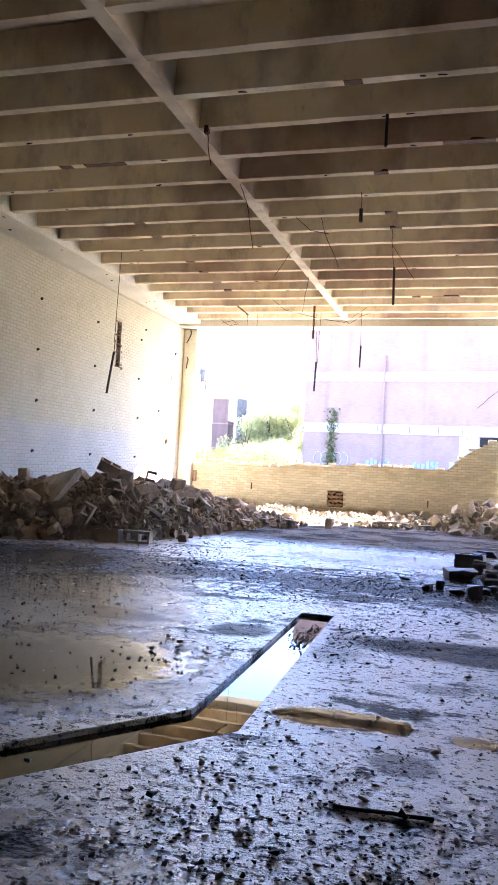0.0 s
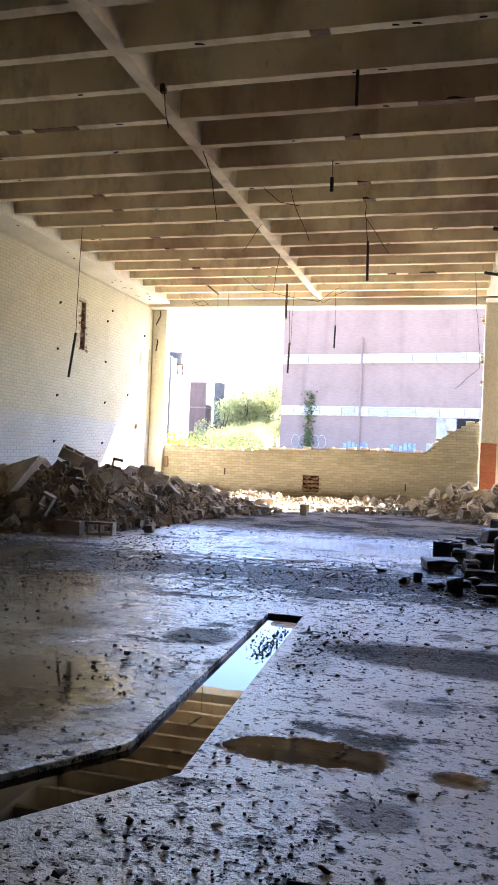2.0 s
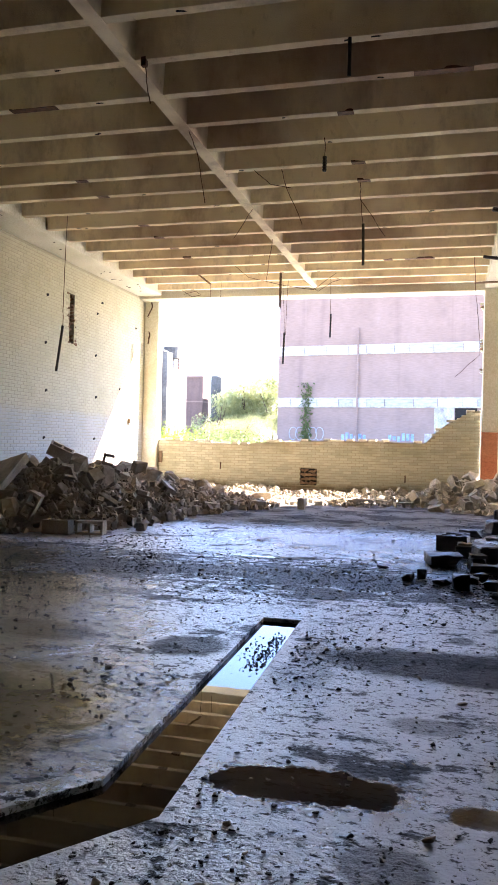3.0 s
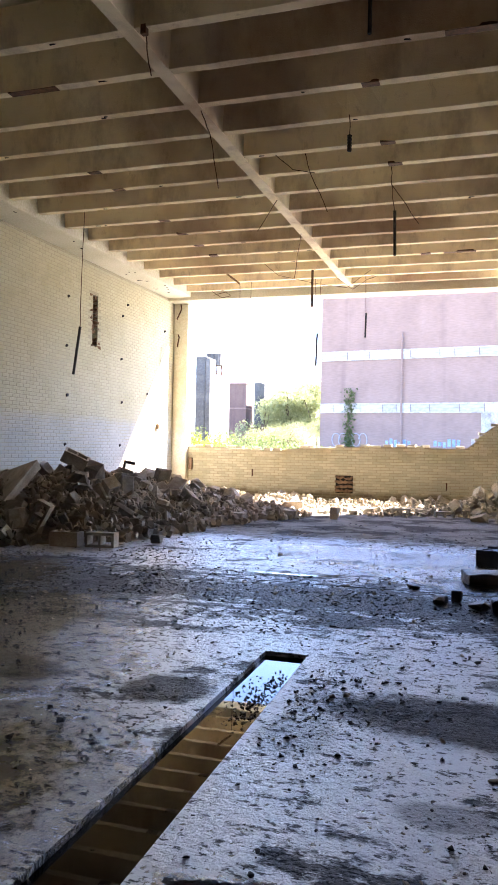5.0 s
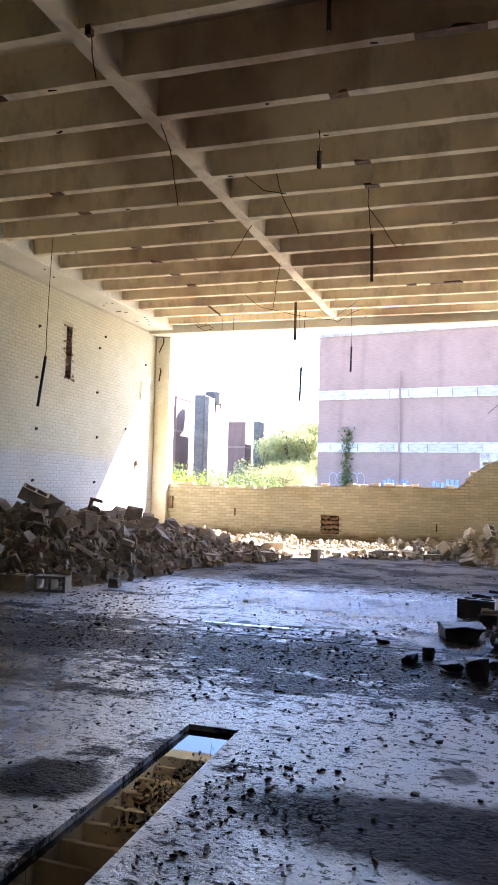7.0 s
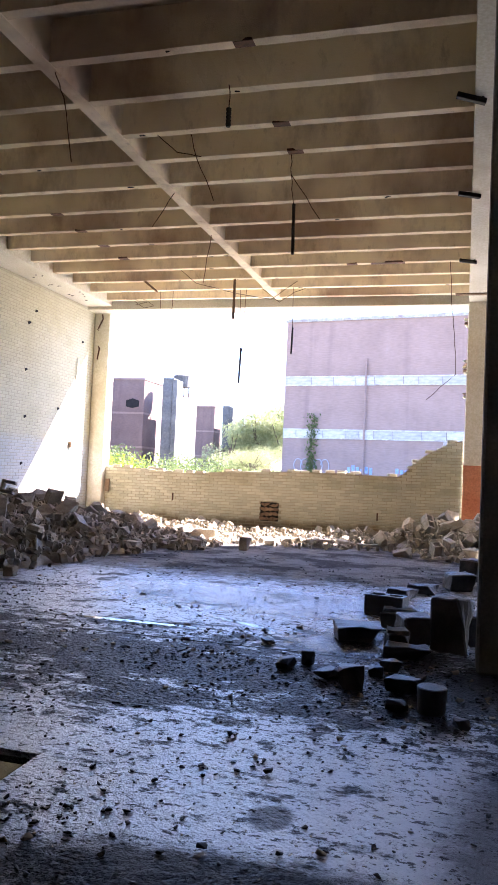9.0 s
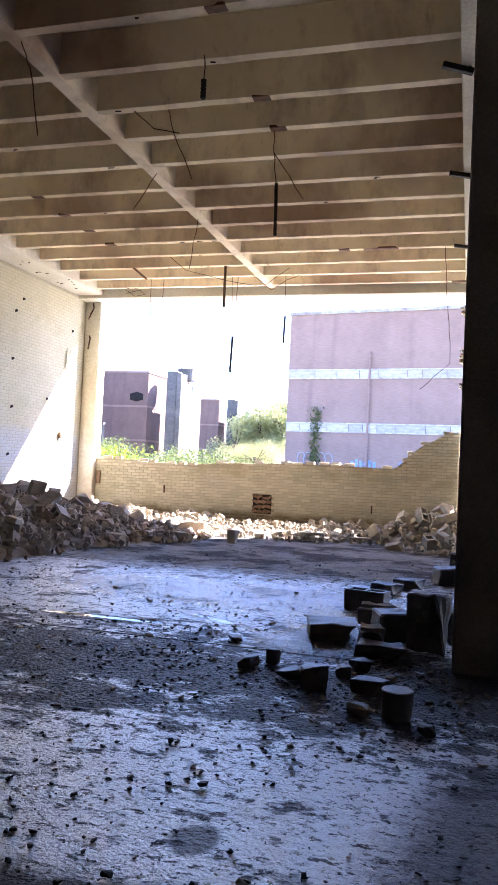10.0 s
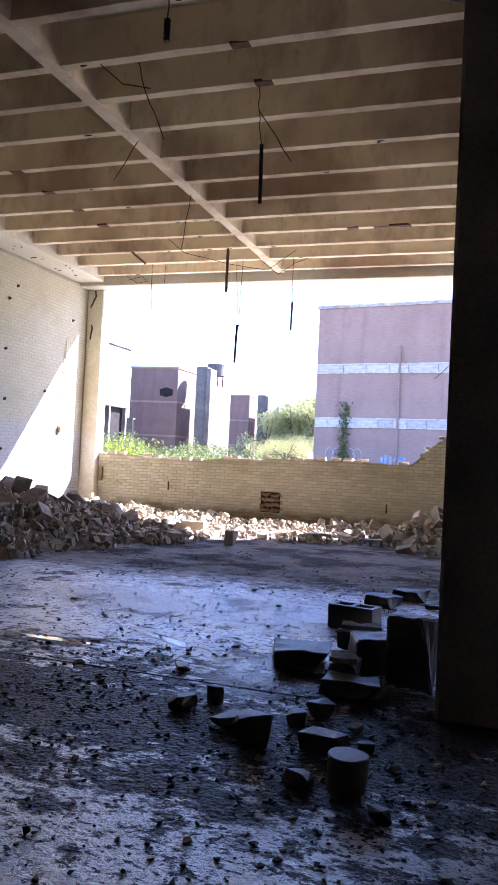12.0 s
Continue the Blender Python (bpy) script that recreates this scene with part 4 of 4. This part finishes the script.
bm = blocks((-0.2, 0.2, -0.03, 0.03, -0.02, 0.02))
rounded(bm, 0.004)
ob = solo("loose_board", bm, M_WOOD, "short weathered board caught under the joists", "board")
ob.matrix_world = Matrix.LocRotScale((-5.72, 18.13, 5.08), Euler((0, radians(38), 0)), None)
solo("hanging_conduit", tube(bmesh.new(), [(-1.18, 8.43, 5.45), (-1.18, 8.43, 4.82)], 0.018, 8), M_BLACK, "black conduit stub hanging beside a joist", "conduit")
solo("rib_bracket", blocks((-3.30, -3.24, 8.41, 8.47, 5.12, 5.56), bevel=0.005), M_RUST, "rusty bracket on the middle rib", "bracket")


plate = mesh_of("insert_plate", rounded(blocks((-0.095, 0.095, -0.054, 0.054, -0.003, 0.03)), 0.003), M_RUST)
for x, y in ((-5.59, 11.7), (-5.59, 12.5), (-5.57, 14.1), (-5.59, 14.93), (-5.58, 15.74), (-5.58, 16.55), (-1.43, 10.06), (-1.46, 11.67), (-1.46, 12.46), (-1.47, 17.3), (-1.44, 7.73), (-5.58, 9.3)):
    ob = tagged(new("insert_plate", plate), "rust-brown steel insert plate under a ceiling joist", "steel plate", "insert plates")
    ob.location = (x, nearest_joist(y), JOIST_Z)
long_plate = mesh_of("insert_channel", rounded(blocks((-0.3, 0.3, -0.054, 0.054, -0.003, 0.03)), 0.003), M_RUST)
for x, y in ((-0.83, 17.3), (-0.32, 9.2), (-5.0, 9.3)):
    ob = tagged(new("insert_channel", long_plate), "long rust-brown steel channel under a ceiling joist", "steel plate", "insert plates")
    ob.location = (x, nearest_joist(y), JOIST_Z)
bm = blocks((-0.17, 0.17, -0.035, 0.035, -0.03, 0.03))
rounded(bm, 0.006)
tube(bm, [(0.12, 0, 0.02), (0.12, 0, 0.14)], 0.014)
tube(bm, [(0.12, 0, 0.10), (0.2, 0, 0.10)], 0.014)
clamp = mesh_of("beam_clamp", bm, M_BLACK)
for y in (11.2, 13.8, 16.9, 8.6, 6.0):
    ob = tagged(new("beam_clamp", clamp), "black steel clamp jutting from the girder", "clamp", "girder clamps")
    ob.location = (0.55, y, BEAM_Z - 0.05)
    ob.rotation_euler = (0, radians(10 + 5 * math.sin(y * 3)), radians(12 * math.cos(y * 5)))
    ob.scale = (0.85, 0.9, 0.9)

# tie holes in the left wall, near-black lumps for their shade, and the ragged broken slot
hole = mesh_of("tie_hole", shard(420, 0.03, 0.095, 0.065, 16), M_SHADE)
for y in (10.6, 12.9, 15.2, 17.5):
    for z in (1.33, 2.29, 3.25, 4.22):
        ob = tagged(new("tie_hole", hole), "small dark tie hole in the painted wall", "hole", "tie holes")
        ob.location = (WALL_X + 0.006, y + 0.03 * math.sin(z * 9), z)
for y, z in ((17.75, 4.51), (19.8, 4.22), (18.85, 2.57)):
    ob = tagged(new("tie_hole", hole), "small dark tie hole in the painted wall", "hole", "tie holes")
    ob.location = (WALL_X + 0.006, y, z)
# pocks are near-black chips, the shade in them put into colour
pock = mesh_of("beam_pock", shard(410, 0.07, 0.05, 0.02, 12), M_SHADE)
r = random.Random(77)
for i in range(22):
    ob = tagged(new("beam_pock", pock), "small dark chipped pock in the beam's underside", "pock", "beam pocks")
    ob.location = (r.uniform(-7.95, -7.55), r.uniform(9.5, 19.5), BEAM_Z - 0.002)
    ob.rotation_euler = (0, 0, r.uniform(0, 6.28))
    ob.scale = (r.uniform(0.5, 1.3), r.uniform(0.5, 1.2), 1)
mark = mesh_of("joist_pock", shard(411, 0.09, 0.03, 0.012, 12), M_SHADE)
for i in range(46):
    ob = tagged(new("joist_pock", mark), "small dark pock under a ceiling joist", "pock", "joist pocks")
    ob.location = (r.uniform(-7.2, 0.4), r.choice(JOISTS[18:]) + r.uniform(-0.02, 0.02), JOIST_Z)
    ob.rotation_euler = (0, 0, r.uniform(-0.3, 0.3))
    ob.scale = (r.uniform(0.5, 1.3), 1, 1)
slot = empty("broken_slot", (WALL_X, 16.28, 3.88), "ragged slot knocked through painted brick", "broken brickwork")
r = random.Random(2)
part("recess", blocks((-0.218, -0.214, -0.108, 0.108, -0.52, 0.55)), M_HOLE, slot, "dark recess")
for i in range(30):
    z = -0.50 + (i // 2) * 0.073
    c = part("brick_end", mesh_of("brick_end", shard(60 + i, 0.2, 0.15, 0.075, 16), M_HOLE), None, slot)
    c.location = (-0.09 + r.uniform(-0.03, 0.015), (-0.12 if i % 2 else 0.12) + r.uniform(-0.05, 0.05) - 0.03 * math.sin(z * 6), z)
    c.rotation_euler = (r.uniform(-0.2, 0.2), 0, r.uniform(-0.3, 0.3))
niche = empty("broken_niche", (-3.60, BACK_Y, 0.49), "square hole of broken brick in the low wall", "broken brickwork")
# flat near-black sheet paints the shade of a deeper hole
part("recess", blocks((-0.21, 0.21, -0.004, 0.02, -0.21, 0.21)), M_SHADE, niche, "dark recess")
for i in range(16):
    c = part("brick_end", mesh_of("brick_end", shard(80 + i, 0.15, 0.07, 0.09), M_HOLE), None, niche)
    c.location = (-0.15 + 0.1 * (i % 4), -0.008, -0.16 + 0.105 * (i // 4))
    c.rotation_euler = (0, r.uniform(-0.4, 0.4), 0)

# ragged brick ends left on the far column, and a board lodged over it
for z, n in ((4.62, 3), (3.62, 5), (3.12, 2)):
    tooth = empty("brick_toothing", (0.565, 20.3, z), "ragged brick ends still bonded to the column", "broken brickwork", "toothing on the column")
    for i in range(n):
        c = part("brick_end", mesh_of("brick_end", shard(140 + i + n * 7, 0.11, 0.14, 0.06, 16), M_HOLE if i % 2 else M_SILL), None, tooth)
        c.location = (-0.012 * (i % 3), 0.02 * (i % 2), i * 0.066)
solo("lodged_board", blocks((0.32, 1.02, 19.2, 19.32, BEAM_Z - 0.06, BEAM_Z - 0.034), bevel=0.006), M_WOOD, "weathered board lodged under the girder by the lintel", "board")
# pipe on the left wall near the corner, and a cable on the pier
cv = empty("wall_pipe", (WALL_X + 0.03, 19.45, 0.4), "thin painted pipe fixed up the brick wall", "pipe")
part("tube", tube(bmesh.new(), [(0, -0.12, 0), (0, -0.02, 1.5), (0, 0.12, 3.4)], 0.014, 6), M_PIER, cv)
part("box", blocks((-0.02, 0.05, -0.06, 0.06, 1.35, 1.47), bevel=0.005), M_WOOD, cv, "small brown junction box")
solo("pier_cable", tube(bmesh.new(), wavy((-7.9, 20.36, 5.0), (-7.98, 20.36, 3.9), 9, 0.1, 6), 0.018, 5), M_RUST, "rusty cable sagging down the corner pier", "cable")
solo("pier_bracket", blocks((-7.66, -7.56, BACK_Y - 0.05, BACK_Y - 0.003, 0.75, 1.05), bevel=0.01), M_WOOD, "brown bracket beside the corner pier", "bracket")
for x, z in ((-1.2, 0.42), (-5.95, 0.62)):
    solo("iron_stub", blocks((x, x + 0.03, BACK_Y - 0.025, BACK_Y - 0.001, z, z + 0.18), bevel=0.004), M_RUST, "rusty iron stub in the low wall", "iron stub", group="iron stubs")

# ---- grit, mud and pebbles on the floor ----
PEB = [tables(shard(200 + i, 1.1, 0.8, 0.4 + 0.03 * i, 12)) for i in range(8)]
rg = random.Random(21)


def in_trench(x, y):
    return -1.62 < x < -1.13 and 3.5 < y < 6.95 or (y < 4.0 and abs((x + 1.31) * 0.81 - (y - 3.79) * 0.587) < 0.22 and x < -1.1)


def density(x, y):
    d = 0.04 + 0.42 * max(0, noise.noise((x * 0.9, y * 0.6, 0.0)) + 0.15)
    d += 1.0 * math.exp(-((y - 8.7) / 1.2) ** 2) * (0.5 + noise.noise((x * 1.3, y * 1.3, 4.0)))
    d += 0.9 * math.exp(-((x + 0.85) / 0.8) ** 2 - ((y - 2.7) / 0.7) ** 2) * (0.6 + noise.noise((x * 3, y * 3, 9.0)))
    d += 0.7 * math.exp(-((x - 0.2) / 0.8) ** 2 - ((y - 8.7) / 0.5) ** 2)
    d += 0.9 * math.exp(-((x + 1.0) / 0.28) ** 2 - ((y - 5.9) / 0.7) ** 2)
    d += 0.5 * math.exp(-((y - 11.5) / 2.0) ** 2) * max(0, noise.noise((x * 0.8, y * 2.0, 2.0)))
    return d


def grit(n, s0, s1, power):
    out = []
    while len(out) < n:
        y = 1.6 + 14.5 * rg.random() ** 1.35
        x = rg.uniform(-1, 1) * (1.1 + y * 0.42) - 0.15 * y - 0.1
        if -8 < x < 1.9 and not in_trench(x, y) and rg.random() < density(x, y):
            s = (s0 + (s1 - s0) * rg.random() ** power) * (0.5 + 0.5 * min(1.0, y / 9.0))
            out.append(((x, y, s * 0.12), (rg.uniform(-0.4, 0.4), rg.uniform(-0.4, 0.4), rg.uniform(0, 6.28)), s))
    return out


scatter("floor_grit", PEB, grit(24000, 0.006, 0.036, 4), M_DIRT, None, "black grit and mud crumbs strewn over the wet floor", "grit")
scatter("floor_rubble_crumbs", PEB, grit(900, 0.012, 0.06, 3), M_RUBJ, None, "small stony crumbs strewn over the floor", "grit")
heap = []
for i in range(300):
    y = rg.gauss(5.95, 0.42)
    x = rg.uniform(-1.46, -1.26) + (y - 6.8) * -0.01
    if 5.3 < y < 6.75:
        q = rg.uniform(0.008, 0.024)
        heap.append(((x, y, -0.040 + 0.02 * math.exp(-((y - 6.0) / 0.4) ** 2) * (1.2 if x > -1.36 else 0.4)), (rg.random(), rg.random(), rg.uniform(0, 6.28)), q))
scatter("ditch_mud", PEB, heap, M_DIRT, None, "lumps of black mud breaking the water in the floor channel", "mud")
clod_mesh = [mesh_of("mud_clod", shard(300 + i, 1, 0.8, 0.6, 12), M_DIRT) for i in range(5)]
for i, (x, y, s) in enumerate([(-2.05, 5.2, 0.07), (-2.0, 5.05, 0.06), (-2.15, 4.95, 0.06), (-1.85, 2.95, 0.05), (-0.4, 3.95, 0.035), (-0.35, 4.35, 0.03), (0.25, 4.4, 0.04), (-2.2, 5.35, 0.05),
                              (-0.95, 2.75, 0.05), (-0.7, 2.6, 0.05), (-1.25, 2.85, 0.06), (-0.55, 2.45, 0.05), (-1.0, 3.1, 0.04), (-0.25, 6.25, 0.05), (-0.6, 5.4, 0.03), (0.15, 5.2, 0.03),
                              (-2.9, 7.8, 0.08), (-1.9, 9.7, 0.07), (-3.4, 9.2, 0.08), (-0.9, 11.9, 0.07), (-2.3, 8.2, 0.06), (-0.2, 7.0, 0.05), (-0.5, 7.4, 0.05), (0.1, 7.3, 0.04)]):
    ob = tagged(new("mud_clod", clod_mesh[i % 5]), "black mud clod lying on wet concrete", "clod", "mud clods")
    ob.matrix_world = Matrix.LocRotScale((x, y, s * 0.25), Euler((0, 0, i * 1.7)), (s * 0.8, s * 0.8, s * 0.7))


# ---- brickwork, piece by piece ----
BL, BH, JOINT = 0.195, 0.058, 0.008


def courses(u0, u1, v0, v1, inside):
    """Bricks of a running bond: (start, end, course bottom), cut at the ends."""
    out, k, v = [], 0, v0
    while v + BH <= v1:
        u = u0 - (0.5 * (BL + JOINT) if k % 2 else 0)
        while u < u1:
            a, b = max(u, u0), min(u + BL, u1)
            if b - a > 0.04 and inside((a + b) / 2, v + BH):
                out.append((a, b, v))
            u += BL + JOINT
        v, k = v + BH + JOINT, k + 1
    return out


def brick_sheet(name, rows, place, material, parent, seed, depth=0.007):
    """Bricks of one wall face joined: place(u, proud, v) gives a point."""
    r = random.Random(seed)
    verts, faces = [], []
    for a, b, v in rows:
        p, c, base = depth * r.uniform(1, 1.7), 0.004, len(verts)
        for u, d, w in ((a, 0, v), (b, 0, v), (b, 0, v + BH), (a, 0, v + BH), (a + c, p, v + c), (b - c, p, v + c), (b - c, p, v + BH - c), (a + c, p, v + BH - c)):
            verts.append(place(u, d, w))
        faces += [[base + i for i in f] for f in ((4, 5, 6, 7), (0, 1, 5, 4), (1, 2, 6, 5), (2, 3, 7, 6), (3, 0, 4, 7))]
    return joined(name, verts, faces, material, parent, "", "", "stuff")


rows = courses(9.0, 20.375, 0.02, BEAM_Z - 0.016, lambda u, v: not (16.085 < u < 16.475 and 3.40 < v < 4.5))
brick_sheet("painted_bricks", rows, lambda u, d, v: (WALL_X + d, u, v), M_WALL, bpy.data.objects["wall_left"], 1, 0.002)
rows = courses(1.13, 4.99, 3.09, BEAM_Z - 0.02, lambda u, v: True)
brick_sheet("panel_bricks", rows, lambda u, d, v: (u, BACK_Y + 0.06 - d, v), M_SILLJ, wall_right_bay, 2)
rows = courses(-7.69, 0.575, 0.0, 2.5, lambda u, v: v < low_top(u) + 0.012 * math.sin(u * 37) and not (-3.83 < u < -3.38 and 0.27 < v < 0.78))
high = [q for q in rows if q[2] > 0.3]
single = [q for q in high if q[0] > -5.2][:300] if len(high) > 300 else high
rest = [q for q in rows if q not in single]
brick_sheet("low_wall_bricks", rest, lambda u, d, v: (u, BACK_Y + 0.012 - d, v), M_SILLJ, low_wall, 3)
bm = bmesh.new()
box(bm, -0.5, 0.5, -0.012, 0.05, 0, BH)
rounded(bm, 0.003)
one = mesh_of("brick", bm, M_SILL)
r = random.Random(31)
for a, b, v in single:
    ob = part("brick", one, None, low_wall)
    ob.location = ((a + b) / 2, BACK_Y + 0.012 + r.uniform(-0.003, 0.002), v)
    ob.scale = (b - a, 1, 1)
# loose bricks left along the wall's broken top
cap = mesh_of("loose_brick", rounded(blocks((-0.1, 0.1, -0.05, 0.05, 0, 0.065)), 0.006), M_PALE)
for i in range(26):
    x = -7.5 + i * 0.31 + r.uniform(-0.1, 0.1)
    if x < 0.5 and r.random() < 0.7:
        ob = tagged(new("loose_brick", cap), "pale loose brick lying on the broken wall top", "brick", "loose bricks")
        ob.location = (x, 20.66 + r.uniform(-0.05, 0.05), low_top(x) - 0.028)
        ob.rotation_euler = (0, 0, r.uniform(-0.5, 0.5))
